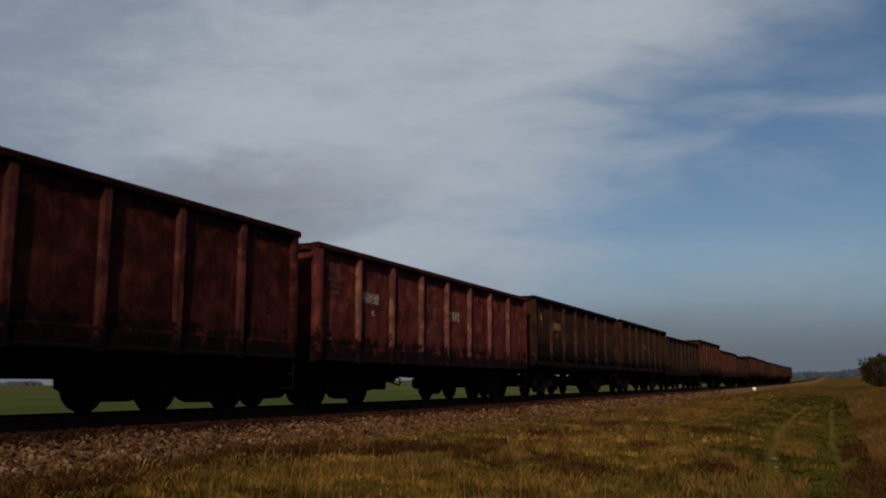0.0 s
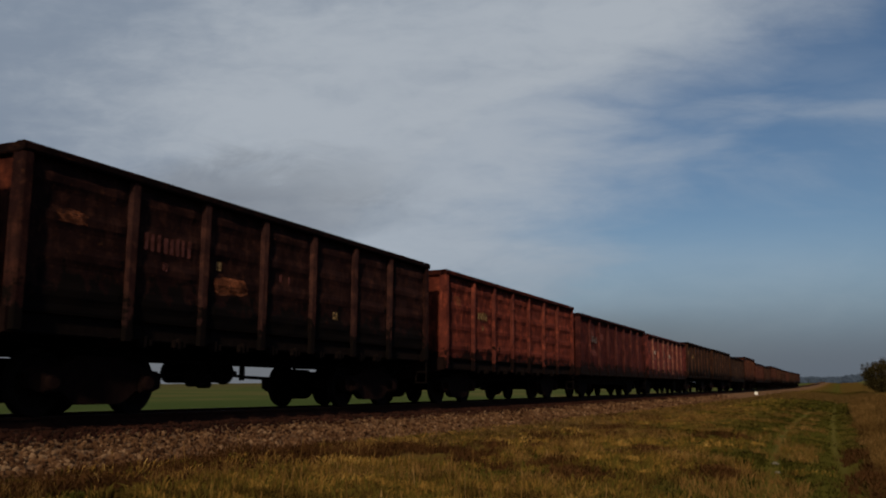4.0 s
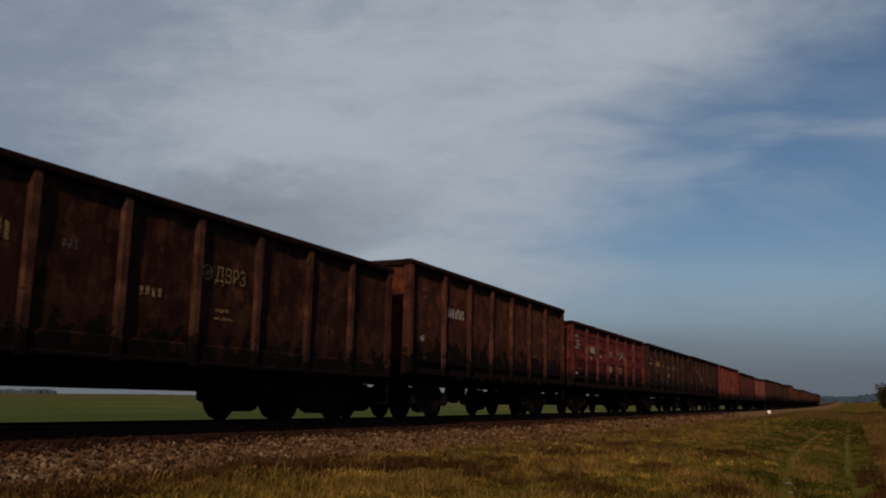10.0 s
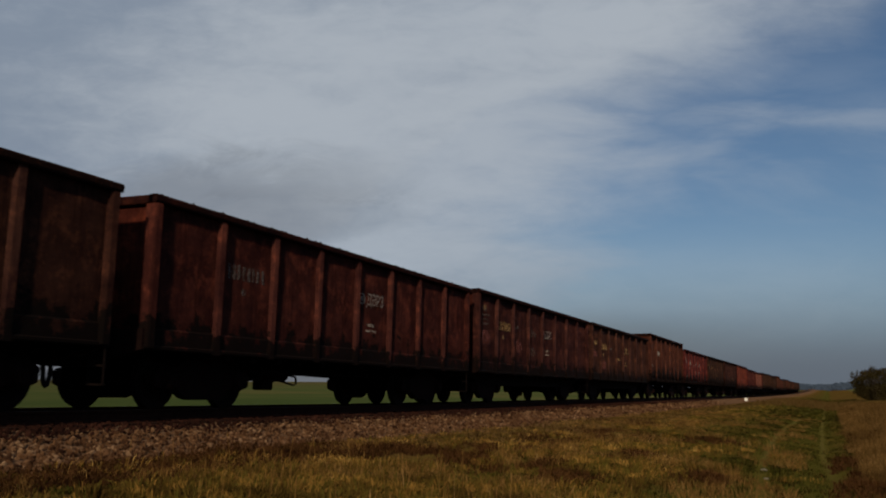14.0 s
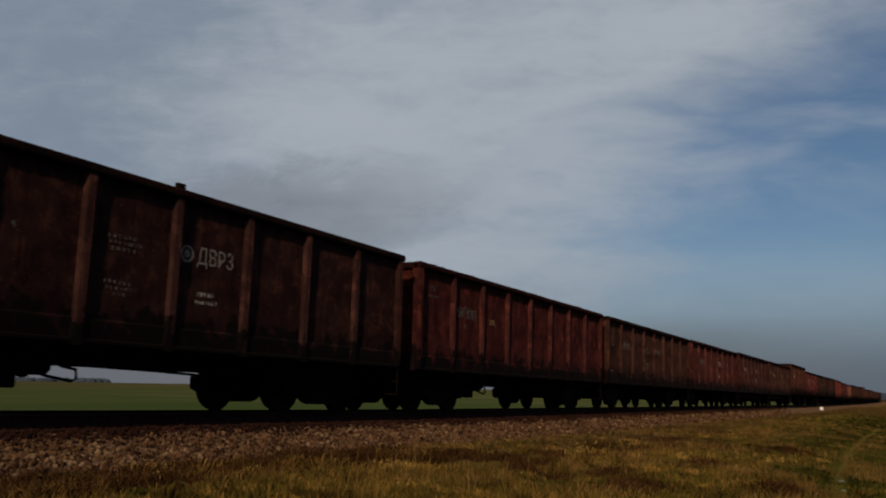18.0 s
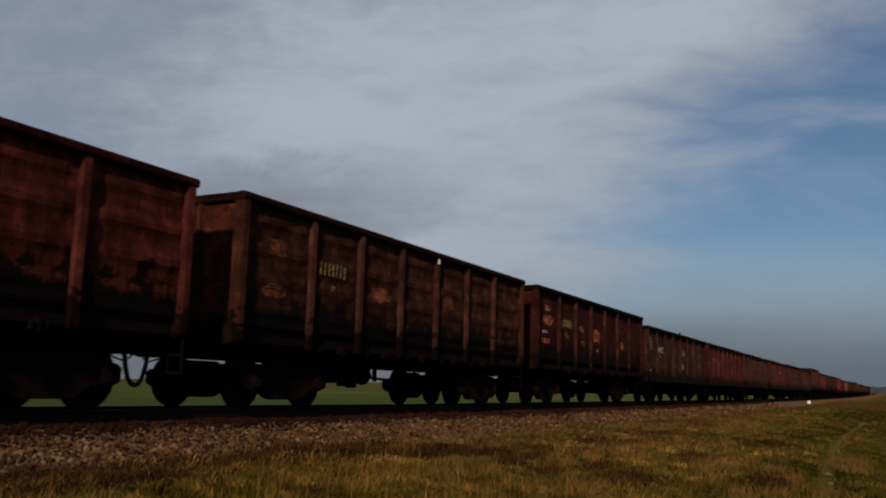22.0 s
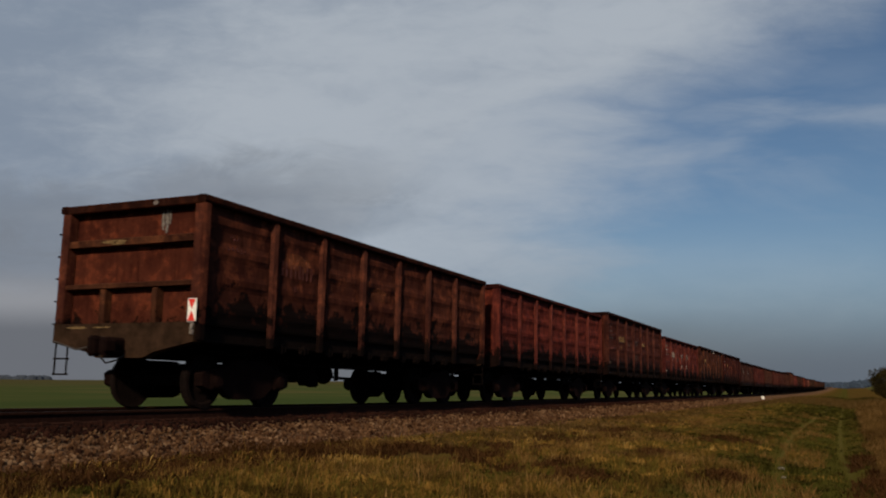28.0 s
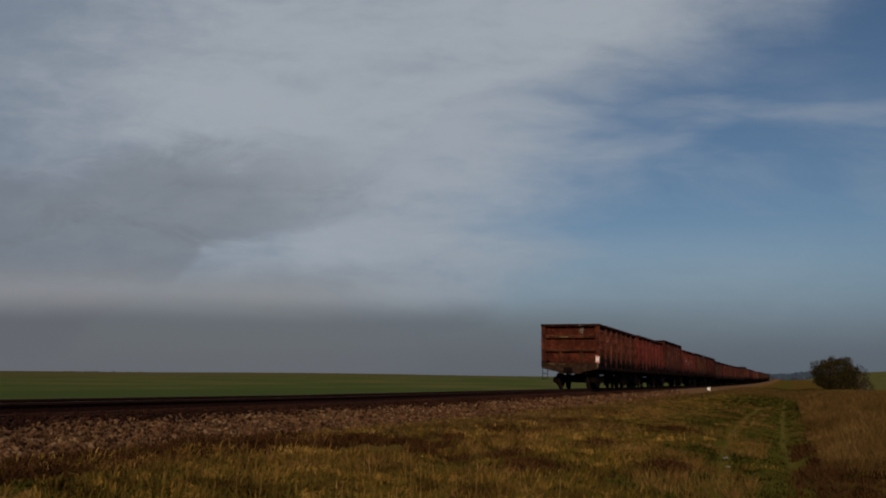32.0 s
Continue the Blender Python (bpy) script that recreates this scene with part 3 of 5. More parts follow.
PROFILE_X = (-2600, -700, -330, -150, -60, -22, -16, -14.2, -13.3, -9.72, -9.32, -8.0, -4.0, -1.5, 0.0, 1.2, 3.0, 6.0, 12, 40, 120, 400, 2600)
PROFILE_Z = (-9.0, -1.2, 0.0, -0.45, -0.85, -1.0, -0.95, -0.75, -0.22, -0.215, -0.31, -0.60, -0.74, -0.90, -1.08, -1.10, -0.85, -0.72, -0.55, -0.2, 0.8, 3.0, 6.0)


def land_z(x, y):
    x, y = np.asarray(x, float), np.asarray(y, float)
    z = np.interp(x, PROFILE_X, PROFILE_Z)
    near_line = np.interp(x, (55, 395), (1.0, 0.35))
    z = z + rail_z(y) * near_line
    t = np.clip((y - 150) / 260, 0, 1)
    s = np.clip((x - 8) / 30, 0, 1)
    z = z + 5.0 * t * t * (3 - 2 * t) * s * s * (3 - 2 * s)
    z = z + 0.35 * np.sin(x / 61.0 + y / 83.0) * np.clip((np.abs(x + 5) - 40) / 120, 0, 1)
    # wheel ruts of the farm track
    for way in (RUT_LEFT, RUT_RIGHT):
        z = z - 0.08 * np.exp(-((x - rut_x(y, way)) / 0.22) ** 2)
    return z


def rough_z(x, y):
    """Tussocks and hollows of the meadow, none on the ballast."""
    if x < -7.9 and x > -15.5 or abs(x) > 80 or y > 260:
        return 0.0
    k = min(1.0, abs(x + 7.9) / 0.8)
    big = noise.fractal(Vector((x * 0.55, y * 0.45, 0)), 0.8, 2.0, 3)
    fine = noise.noise(Vector((x * 2.1, y * 1.7, 5.0)))
    near = 1.0 if x > -8 else 0.3
    return (0.06 * big + 0.045 * fine) * k * near


def ground():
    xs = np.unique(np.concatenate([np.linspace(-2600, -700, 6), np.linspace(-700, -60, 26), np.linspace(-60, -16, 18), np.linspace(-16, -8, 24), np.linspace(-8, 3, 80), np.linspace(3, 6, 10),
                                   np.linspace(6, 60, 24), np.linspace(60, 400, 14), np.linspace(400, 2600, 6)]))
    ys = np.unique(np.concatenate([np.linspace(-400, -20, 12), np.linspace(-20, 4, 24), np.linspace(4, 40, 170), np.linspace(40, 60, 40), np.linspace(60, 200, 60), np.linspace(200, 800, 40), np.linspace(800, 4500, 14)]))
    X, Y = np.meshgrid(xs, ys)
    Z = land_z(X, Y)
    Z = Z + np.array([rough_z(a, b) for a, b in zip(X.ravel().tolist(), Y.ravel().tolist())]).reshape(X.shape)
    n, m = X.shape
    idx = np.arange(n * m).reshape(n, m)
    faces = np.stack([idx[:-1, :-1], idx[:-1, 1:], idx[1:, 1:], idx[1:, :-1]], -1).reshape(-1, 4)
    ob = new("ground", raw_mesh("ground", np.stack([X, Y, Z], -1).reshape(-1, 3).tolist(), faces.tolist(), GROUND, True))
    tagged(ob, "rough autumn meadow with a farm track beside a green field", "ground", kind="structure")


ground()


def track():
    """Two rails on sleepers; the sleepers next to the camera are pieces of their own."""
    base = tagged(new("railway_track"), "single line of rusty rails on dark stained concrete sleepers", "railway track", kind="structure")
    ys = list(np.concatenate([np.arange(-120, 20, 20), np.arange(20, 300, 10), np.arange(300, 1000, 25)]))
    prof = ((-0.075, -0.18), (0.075, -0.18), (0.075, -0.168), (0.012, -0.15), (0.012, -0.045), (0.037, -0.035), (0.037, -0.006), (0.03, 0.0),
            (-0.03, 0.0), (-0.037, -0.006), (-0.037, -0.035), (-0.012, -0.045), (-0.012, -0.15), (-0.075, -0.168))
    for sx in (-0.797, 0.797):
        n = len(prof)
        vs = [(TRACK_X + sx + a, float(y), float(rail_z(y)) + b) for y in ys for a, b in prof]
        fs = [(k * n + i, k * n + (i + 1) % n, (k + 1) * n + (i + 1) % n, (k + 1) * n + i) for k in range(len(ys) - 1) for i in range(n)]
        part("rail", Shape().add(vs, fs), RAIL, base)
        vs = [(TRACK_X + sx + a, float(y), float(rail_z(y)) + b) for y in ys for a, b in ((-0.03, 0.0), (0.03, 0.0), (0.03, 0.003), (-0.03, 0.003))]
        fs = [(k * 4 + i, k * 4 + (i + 1) % 4, k * 4 + 4 + (i + 1) % 4, k * 4 + 4 + i) for k in range(len(ys) - 1) for i in range(4)]
        part("rail_head", Shape().add(vs, fs), SHINE, base, "polished running surface of the rail")
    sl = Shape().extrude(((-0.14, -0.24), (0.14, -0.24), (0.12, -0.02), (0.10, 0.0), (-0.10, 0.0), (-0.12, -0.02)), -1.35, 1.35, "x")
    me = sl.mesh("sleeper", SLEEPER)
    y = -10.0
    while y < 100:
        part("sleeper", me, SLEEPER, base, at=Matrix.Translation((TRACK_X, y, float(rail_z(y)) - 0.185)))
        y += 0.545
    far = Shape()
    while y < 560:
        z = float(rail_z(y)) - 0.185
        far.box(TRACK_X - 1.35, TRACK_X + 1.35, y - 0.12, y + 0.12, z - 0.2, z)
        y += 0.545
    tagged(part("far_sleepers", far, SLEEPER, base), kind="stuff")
    clip = Shape().box(-0.11, -0.05, -0.06, 0.06, 0, 0.05, 0.01).box(0.05, 0.11, -0.06, 0.06, 0, 0.05, 0.01).mesh("rail_clip", RAIL)
    y = 2.0
    while y < 40:
        part("rail_clip", clip, RAIL, base, at=Matrix.Translation((TRACK_X + 0.797, y, float(rail_z(y)) - 0.187)))
        y += 0.545


track()

# ---- the train ----
HALF_W = 1.56

# posts and their spacing, body length, foot of the posts, sill over the foot, ribs, bogie centre, length over couplers,
# depth of the added shade plates
KINDS = {
    "seven_post": dict(posts=7, gap=1.62, length=13.24, foot=0.91, lift=0.10, ribs=0, centre=4.56, pitch=13.95, shade_drop=0.0),
    "seven_post_deep": dict(posts=7, gap=1.62, length=13.24, foot=0.91, lift=0.10, ribs=0, centre=4.56, pitch=13.95, shade_drop=0.40),
    "six_post": dict(posts=6, gap=1.67, length=12.52, foot=1.08, lift=0.34, ribs=0, centre=4.20, pitch=13.60, shade_drop=0.0),
    "six_post_ribbed": dict(posts=6, gap=1.67, length=12.52, foot=1.08, lift=0.34, ribs=4, centre=4.20, pitch=13.60, shade_drop=0.0),
    "six_post_long": dict(posts=6, gap=1.67, length=12.52, foot=0.90, lift=0.34, ribs=4, centre=4.20, pitch=13.60, shade_drop=0.0),
}


def sheet_x(y, z, a, c, z0, z1, ribs, seed, ledge):
    """How far a side sheet stands out at one place: dents, pressed swages and the low ledge."""
    h = (z1 - z0) / max(ribs, 1)
    off = min((abs(z - (z0 + h * (i + 0.5))) for i in range(ribs)), default=1.0)
    pressed = 1.0 if off < 0.07 else 0.45 if off < 0.12 else 0.0
    edge = min((y - a) / 0.15, (c - y) / 0.15, (z - z0) / 0.12, (z1 - z) / 0.12, 1.0)
    dent = 0.022 * noise.noise(Vector((y * 2.1, z * 2.3, seed * 7.3))) + 0.012 * noise.noise(Vector((y * 0.9, z * 0.8, seed * 3.1)))
    swage = pressed * 0.026 * min(1.0, max(0.0, min(y - a, c - y) / 0.24)) * (1 + 0.5 * noise.noise(Vector((y * 1.3, z, seed))))
    if ledge and z < z0 + 0.255:
        swage = 0.028
    return 0.020 + swage + dent * max(edge, 0)


def panel_shape(a, c, z0, z1, ribs, seed, ledge=False):
    """A dented side sheet between two posts; ribs: pressed swages that run along it."""
    s = Shape()
    zs = [z0, z1]
    h = (z1 - z0) / max(ribs, 1)
    for i in range(ribs):
        m = z0 + h * (i + 0.5)
        zs += [m - 0.16, m - 0.10, m - 0.05, m + 0.05, m + 0.10, m + 0.16]
    if not ribs:
        zs += list(np.linspace(z0, z1, 12)[1:-1])
    if ledge:
        zs += [z0 + 0.24, z0 + 0.27]
    zs = sorted(zs)
    ys = list(np.linspace(a, c, 13))
    out = [(sheet_x(y, z, a, c, z0, z1, ribs, seed, ledge), y, z) for z in zs for y in ys]
    n = len(ys)
    fs = [(k * n + i, k * n + i + 1, (k + 1) * n + i + 1, (k + 1) * n + i) for k in range(len(zs) - 1) for i in range(n - 1)]
    s.add(out, fs)
    s.box(-0.02, -0.012, a, c, z0, z1).box(-0.012, 0.012, a, c, z0 + 0.002, z0 + 0.012)
    return s


def bogie_meshes():
    d = {}
    # deep cast side frame with two arched legs over the axle boxes
    prof = [(-1.28, 0.60), (-1.18, 0.66), (-0.70, 0.70), (-0.42, 0.86), (0.42, 0.86), (0.70, 0.70), (1.18, 0.66), (1.28, 0.60), (1.26, 0.40), (1.10, 0.34),
            (0.74, 0.36), (0.50, 0.20), (0.34, 0.16), (-0.34, 0.16), (-0.50, 0.20), (-0.74, 0.36), (-1.10, 0.34), (-1.26, 0.40)]
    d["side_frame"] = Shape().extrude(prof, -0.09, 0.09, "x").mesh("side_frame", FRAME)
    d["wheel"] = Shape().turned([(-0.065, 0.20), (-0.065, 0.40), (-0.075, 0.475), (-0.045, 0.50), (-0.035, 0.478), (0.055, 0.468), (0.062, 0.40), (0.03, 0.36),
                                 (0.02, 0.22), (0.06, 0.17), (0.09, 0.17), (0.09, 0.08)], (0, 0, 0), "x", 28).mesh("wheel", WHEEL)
    d["axle"] = Shape().turned([(-1.08, 0.07), (-0.80, 0.09), (0.80, 0.09), (1.08, 0.07)], (0, 0, 0), "x", 12).mesh("axle", GRIME_SHADE)
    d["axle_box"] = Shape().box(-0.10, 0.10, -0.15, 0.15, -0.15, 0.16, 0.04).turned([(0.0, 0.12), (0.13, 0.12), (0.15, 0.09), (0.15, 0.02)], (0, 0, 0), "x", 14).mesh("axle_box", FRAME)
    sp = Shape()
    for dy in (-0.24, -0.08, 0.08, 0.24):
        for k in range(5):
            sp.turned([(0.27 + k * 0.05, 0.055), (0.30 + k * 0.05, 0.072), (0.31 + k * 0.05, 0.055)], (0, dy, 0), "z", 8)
    d["spring_nest"] = sp.mesh("spring_nest", GRIME_SHADE)
    d["bolster"] = Shape().box(-1.05, 1.05, -0.22, 0.22, 0.48, 0.80, 0.05).turned([(0.78, 0.22), (0.93, 0.22), (0.93, 0.05)], (0, 0, 0), "z", 14).mesh("bogie_bolster", GRIME_SHADE)
    d["brake_beam"] = Shape().box(-0.80, 0.80, -0.05, 0.05, 0.36, 0.46, 0.01).box(-0.80, -0.70, -0.12, 0.10, 0.30, 0.56, 0.02).box(0.70, 0.80, -0.12, 0.10, 0.30, 0.56, 0.02).mesh("brake_beam", GRIME_SHADE)
    return d


BOGIE = bogie_meshes()


def add_bogie(root, y):
    b = part("bogie", BOGIE["bolster"], GRIME_SHADE, root, "black cast steel bogie under the wagon", at=(0, y, 0))
    for sx in (-1, 1):
        part("side_frame", BOGIE["side_frame"], FRAME, b, at=(sx * 1.02, 0, 0))
        part("spring_nest", BOGIE["spring_nest"], GRIME_SHADE, b, at=(sx * 1.02, 0, 0))
        for dy in (-0.925, 0.925):
            part("axle_box", BOGIE["axle_box"], FRAME, b, at=pose(sx * 1.06, dy, 0.475, 0, 0, 0 if sx > 0 else 180))
    for dy in (-0.925, 0.925):
        part("brake_beam", BOGIE["brake_beam"], GRIME_SHADE, b, at=(0, dy * 0.42, 0))
        ws = part("wheelset", BOGIE["axle"], GRIME_SHADE, root, "black steel axle with two worn wheels", at=(0, y + dy, 0.475))
        for sx in (-1, 1):
            part("wheel", BOGIE["wheel"], WHEEL, ws, at=pose(sx * 0.80, 0, 0, 0, 0, 0 if sx > 0 else 180))
    return b


def make_wagon(kind, top, ribbed_end=False):
    """An open-topped four-axle wagon about its own middle, rail top at z = 0, front towards +y."""
    k = KINDS[kind]
    root = new("open_wagon")
    h, foot, n = k["length"] / 2, k["foot"], k["posts"]
    w, cp_y = HALF_W, k["pitch"] / 2
    ys = [(i - (n - 1) / 2) * k["gap"] for i in range(n)]
    edges = [-h + 0.06] + ys + [h - 0.06]
    sill = foot + k["lift"]
    deep = 0.13 if k["lift"] > 0.2 else 0.0
    # side sheets, posts and chords
    for sx in (1, -1):
        turn = Matrix.Identity(4) if sx > 0 else pose(0, 0, 0, 0, 0, 180)
        for i in range(n + 1):
            a, c = edges[i] + 0.05, edges[i + 1] - 0.05
            m = panel_shape(a, c, sill, top - 0.12, k["ribs"], i + 10 * sx + top, not deep)
            part("side_sheet", m, PAINT, root, at=turn @ Matrix.Translation((w - 0.075, 0, 0)))
        post = Shape().extrude(((-0.085, 0.0), (-0.065, 0.085), (0.065, 0.085), (0.085, 0.0)), 0, 1, "z")
        post.v = [(b + w - 0.055, a, foot + (top - 0.10 - foot) * t) if t > 0.5 else (b * 0.75 + w - 0.055, a, foot) for a, b, t in post.v]
        if not deep:
            post.extrude(((-0.17, 0.0), (-0.12, 0.05), (0.12, 0.05), (0.17, 0.0)), 0, 1, "z")
            post.v[8:] = [((b * 1.2 + w - 0.058, a, foot + 0.01) if t < 0.5 else (b + w - 0.058, a * 0.5, foot + 0.42)) for a, b, t in post.v[8:]]
        me = post.mesh("side_post", PAINT)
        for y in ys:
            part("side_post", me, PAINT, root, at=turn @ Matrix.Translation((0, y, 0)))
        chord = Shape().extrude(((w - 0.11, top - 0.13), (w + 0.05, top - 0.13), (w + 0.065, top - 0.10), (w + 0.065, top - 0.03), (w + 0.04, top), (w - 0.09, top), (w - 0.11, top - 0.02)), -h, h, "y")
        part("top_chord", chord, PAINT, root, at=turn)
        q = w - deep
        low = Shape().extrude(((q - 0.16, foot + 0.02), (q - 0.01, foot + 0.02), (q + 0.005, foot + 0.04), (q + 0.005, sill - 0.02), (q - 0.03, sill), (q - 0.16, sill)), -h, h, "y")
        if deep:
            low.extrude(((q - 0.04, sill - 0.03), (w - 0.062, sill - 0.03), (w - 0.062, sill - 0.003), (q - 0.04, sill - 0.003)), -h, h, "y")
        # Recessed chords take near-black steel for the shade around the door fittings.
        part("bottom_chord", low, GRIME_SHADE if deep else PAINT, root, at=turn)
        for dy in (-1, 1):
            cp = Shape().extrude(((w - 0.16, dy * (h - 0.02)), (w + 0.02, dy * (h - 0.02)), (w + 0.045, dy * (h - 0.05)), (w + 0.045, dy * (h - 0.17)), (w, dy * (h - 0.20)), (w - 0.16, dy * (h - 0.20))), foot + 0.05, top - 0.02, "z")
            part("corner_post", cp, PAINT, root, at=turn)
        # discharge-door latches along the sill
        lt = Shape().box(w - 0.18, w - 0.07, -0.035, 0.035, -0.08, 0.10, 0.012).box(w - 0.14, w - 0.06, -0.13, -0.09, -0.05, 0.07, 0.01).box(w - 0.14, w - 0.08, 0.09, 0.16, -0.05, 0.05, 0.01)
        me = lt.mesh("door_latch", GRIME_SHADE)
        for i in range(1, n):
            for f in (0.27, 0.73):
                part("door_latch", me, GRIME_SHADE, root, at=turn @ Matrix.Translation((0, edges[i] + (edges[i + 1] - edges[i]) * f, foot)))
    # ends: sheet, chord, two ribs, two stiffeners and a deep headstock
    for dy in (-1, 1):
        turn = Matrix.Identity(4) if dy < 0 else pose(0, 0, 0, 0, 0, 180)
        H = top - foot
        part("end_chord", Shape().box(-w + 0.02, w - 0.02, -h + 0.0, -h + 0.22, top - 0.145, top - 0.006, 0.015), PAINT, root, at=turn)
        if ribbed_end:
            part("end_sheet", Shape().box(-w + 0.12, w - 0.12, -h + 0.22, -h + 0.25, foot + 0.10, top - 0.08), PAINT, root, at=turn)
            for f, lo, hi in ((0.715, 0.08, 0.10), (0.405, 0.05, 0.07)):
                r = foot + f * H
                rib = Shape().extrude(((-h + 0.22, r - lo), (-h + 0.03, r - lo * 0.8), (-h + 0.03, r + hi * 0.5), (-h + 0.22, r + hi)), -w + 0.14, w - 0.14, "x")
                part("end_rib", rib, PAINT, root, at=turn)
            for sx in (-0.55, 0.60):
                part("end_stiffener", Shape().box(sx - 0.06, sx + 0.06, -h + 0.05, -h + 0.22, foot + 0.30, foot + 0.405 * H - 0.06, 0.01), PAINT, root, at=turn)
        else:
            part("end_sheet", Shape().box(-w + 0.12, w - 0.12, -h + 0.10, -h + 0.13, foot + 0.10, top - 0.08), PAINT, root, at=turn)
            for sx in (-0.62, 0.62):
                stiff = Shape().extrude(((sx - 0.08, -h + 0.10), (sx - 0.05, -h + 0.03), (sx + 0.05, -h + 0.03), (sx + 0.08, -h + 0.10)), foot + 0.30, top - 0.145, "z")
                part("end_stiffener", stiff, PAINT, root, at=turn)
        head = Shape().extrude(((-w + 0.02, foot + 0.34), (-w + 0.02, foot + 0.02), (-0.75, foot - 0.14), (-0.5, foot - 0.24), (0.5, foot - 0.24), (0.75, foot - 0.14), (w - 0.02, foot + 0.02), (w - 0.02, foot + 0.34)), 0, 1, "z")
        head.v = [(a, -h + (-0.03 if t < 0.5 else 0.18), b) for a, b, t in head.v]
        part("headstock", head, SOOTED, root, "soot-stained steel headstock", at=turn)
        cz = 1.02
        cpl = Shape().box(-0.12, 0.12, -cp_y + 0.14, -h + 0.1, cz - 0.15, cz + 0.15, 0.04).box(-0.24, -0.08, -cp_y, -cp_y + 0.26, cz - 0.17, cz + 0.17, 0.05).box(0.10, 0.22, -cp_y - 0.03, -cp_y + 0.24, cz - 0.12, cz + 0.12, 0.04)
        part("coupler", cpl, FRAME, root, "heavy cast automatic coupler", at=turn)
        g = cp_y - h
        hose = Shape().tube([(-0.20, -h + 0.05, 0.90), (-0.24, -h - 0.06, 0.84), (-0.22, -h - g * 0.22, 0.64), (-0.14, -h - g * 0.48, 0.46), (-0.05, -h - g * 0.78, 0.38), (0.0, -cp_y - 0.01, 0.36)], 0.038, 8)
        part("brake_hose", hose, HOSE, root, at=turn, smooth=True)
        chain = Shape().tube([(0.12, -h + 0.02, 0.92), (0.14, -h - g * 0.35, 0.80), (0.10, -h - g * 0.75, 0.74), (0.05, -cp_y + 0.03, 0.86)], 0.016, 5)
        part("release_chain", chain, HOSE, root, at=turn)
        lever = Shape().tube([(-1.50, -h - 0.06, foot + 0.05), (-0.9, -h - 0.10, foot - 0.1), (-0.35, -h - 0.10, foot - 0.02), (-0.2, -h - 0.2, foot + 0.1)], 0.016, 6)
        part("uncoupling_lever", lever, ROD, root, at=turn)
        # footstep that hangs from the corner
        st = Shape()
        for xx in (-w + 0.02, -w + 0.30):
            st.tube([(xx, -h + 0.05, foot + 0.05), (xx, -h + 0.05, foot - 0.52)], 0.016, 6)
        for zz in (foot - 0.52, foot - 0.25):
            st.box(-w + 0.0, -w + 0.32, -h + 0.02, -h + 0.08, zz - 0.015, zz + 0.015)
        part("corner_step", st, GRIME_SHADE, root, at=turn)
        # rungs on the corner
        rung = Shape().tube([(-w - 0.03, -h + 0.30, 0), (-w - 0.07, -h + 0.28, 0), (-w - 0.07, -h + 0.02, 0), (-w - 0.02, -h, 0)], 0.016, 5).mesh("corner_rung", PAINT)
        for i in range(5 if dy < 0 else 0):
            part("corner_rung", rung, PAINT, root, at=turn @ Matrix.Translation((0, 0, foot + 0.35 + i * 0.40)))
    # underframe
    part("floor", Shape().box(-w + 0.14, w - 0.14, -h + 0.12, h - 0.12, foot + 0.04, foot + 0.10), GRIME_SHADE, root)
    part("centre_sill", Shape().box(-0.24, 0.24, -h + 0.1, h - 0.1, foot - 0.20, foot + 0.04).box(-0.06, 0.06, -h + 0.1, h - 0.1, foot - 0.24, foot - 0.20), GRIME_SHADE, root)
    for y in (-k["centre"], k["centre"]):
        part("body_bolster", Shape().extrude(((-w + 0.06, foot + 0.04), (-0.8, foot - 0.16), (0.8, foot - 0.16), (w - 0.06, foot + 0.04)), y - 0.22, y + 0.22, "y"), GRIME_SHADE, root)
    # Added black plates stand for shade on the floor doors and centre sill.
    if k["shade_drop"]:
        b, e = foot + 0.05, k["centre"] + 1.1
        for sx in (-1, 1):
            sk = Shape().extrude(((-h + 0.3, b), (-h + 0.3, b - 0.16), (-e, b - 0.22), (-e + 0.5, b - k["shade_drop"]), (e - 0.5, b - k["shade_drop"]), (e, b - 0.22), (h - 0.3, b - 0.16), (h - 0.3, b)), sx * 1.12 - 0.02, sx * 1.12 + 0.02, "x")
            part("side_sill", sk, GRIME_SHADE, root)
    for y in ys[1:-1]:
        part("cross_bearer", Shape().extrude(((-w + 0.06, foot + 0.04), (-0.3, foot - 0.18), (0.3, foot - 0.18), (w - 0.06, foot + 0.04)), y - 0.04, y + 0.04, "y"), GRIME_SHADE, root)
    # brake gear hung under the floor
    if deep:
        part("brake_cylinder", Shape().turned([(-0.36, 0.05), (-0.34, 0.18), (0.20, 0.20), (0.23, 0.23), (0.27, 0.23), (0.27, 0.06), (0.62, 0.04)], (0.15, -0.35, 0.70), "y", 16), GRIME_SHADE, root, smooth=True)
        part("air_reservoir", Shape().turned([(-0.42, 0.06), (-0.36, 0.20), (0.30, 0.20), (0.36, 0.06)], (-0.55, -0.5, 0.70), "y", 16), GRIME_SHADE, root, smooth=True)
        part("brake_valve", Shape().box(0.30, 0.62, -1.42, -1.16, 0.43, 0.86, 0.04).turned([(0.40, 0.10), (0.44, 0.14), (0.60, 0.14), (0.64, 0.09)], (0.46, -1.06, 0.0), "z", 10).box(0.40, 0.52, -1.34, -1.22, 0.84, foot, 0.01), GRIME_SHADE, root)
        part("brake_rod", Shape().tube([(0.05, 0.10, 0.66), (0.05, 0.9, 0.62), (0.10, 2.0, 0.60), (0.10, 3.2, 0.60)], [0.02, 0.035, 0.03, 0.02], 6), GRIME_SHADE, root)
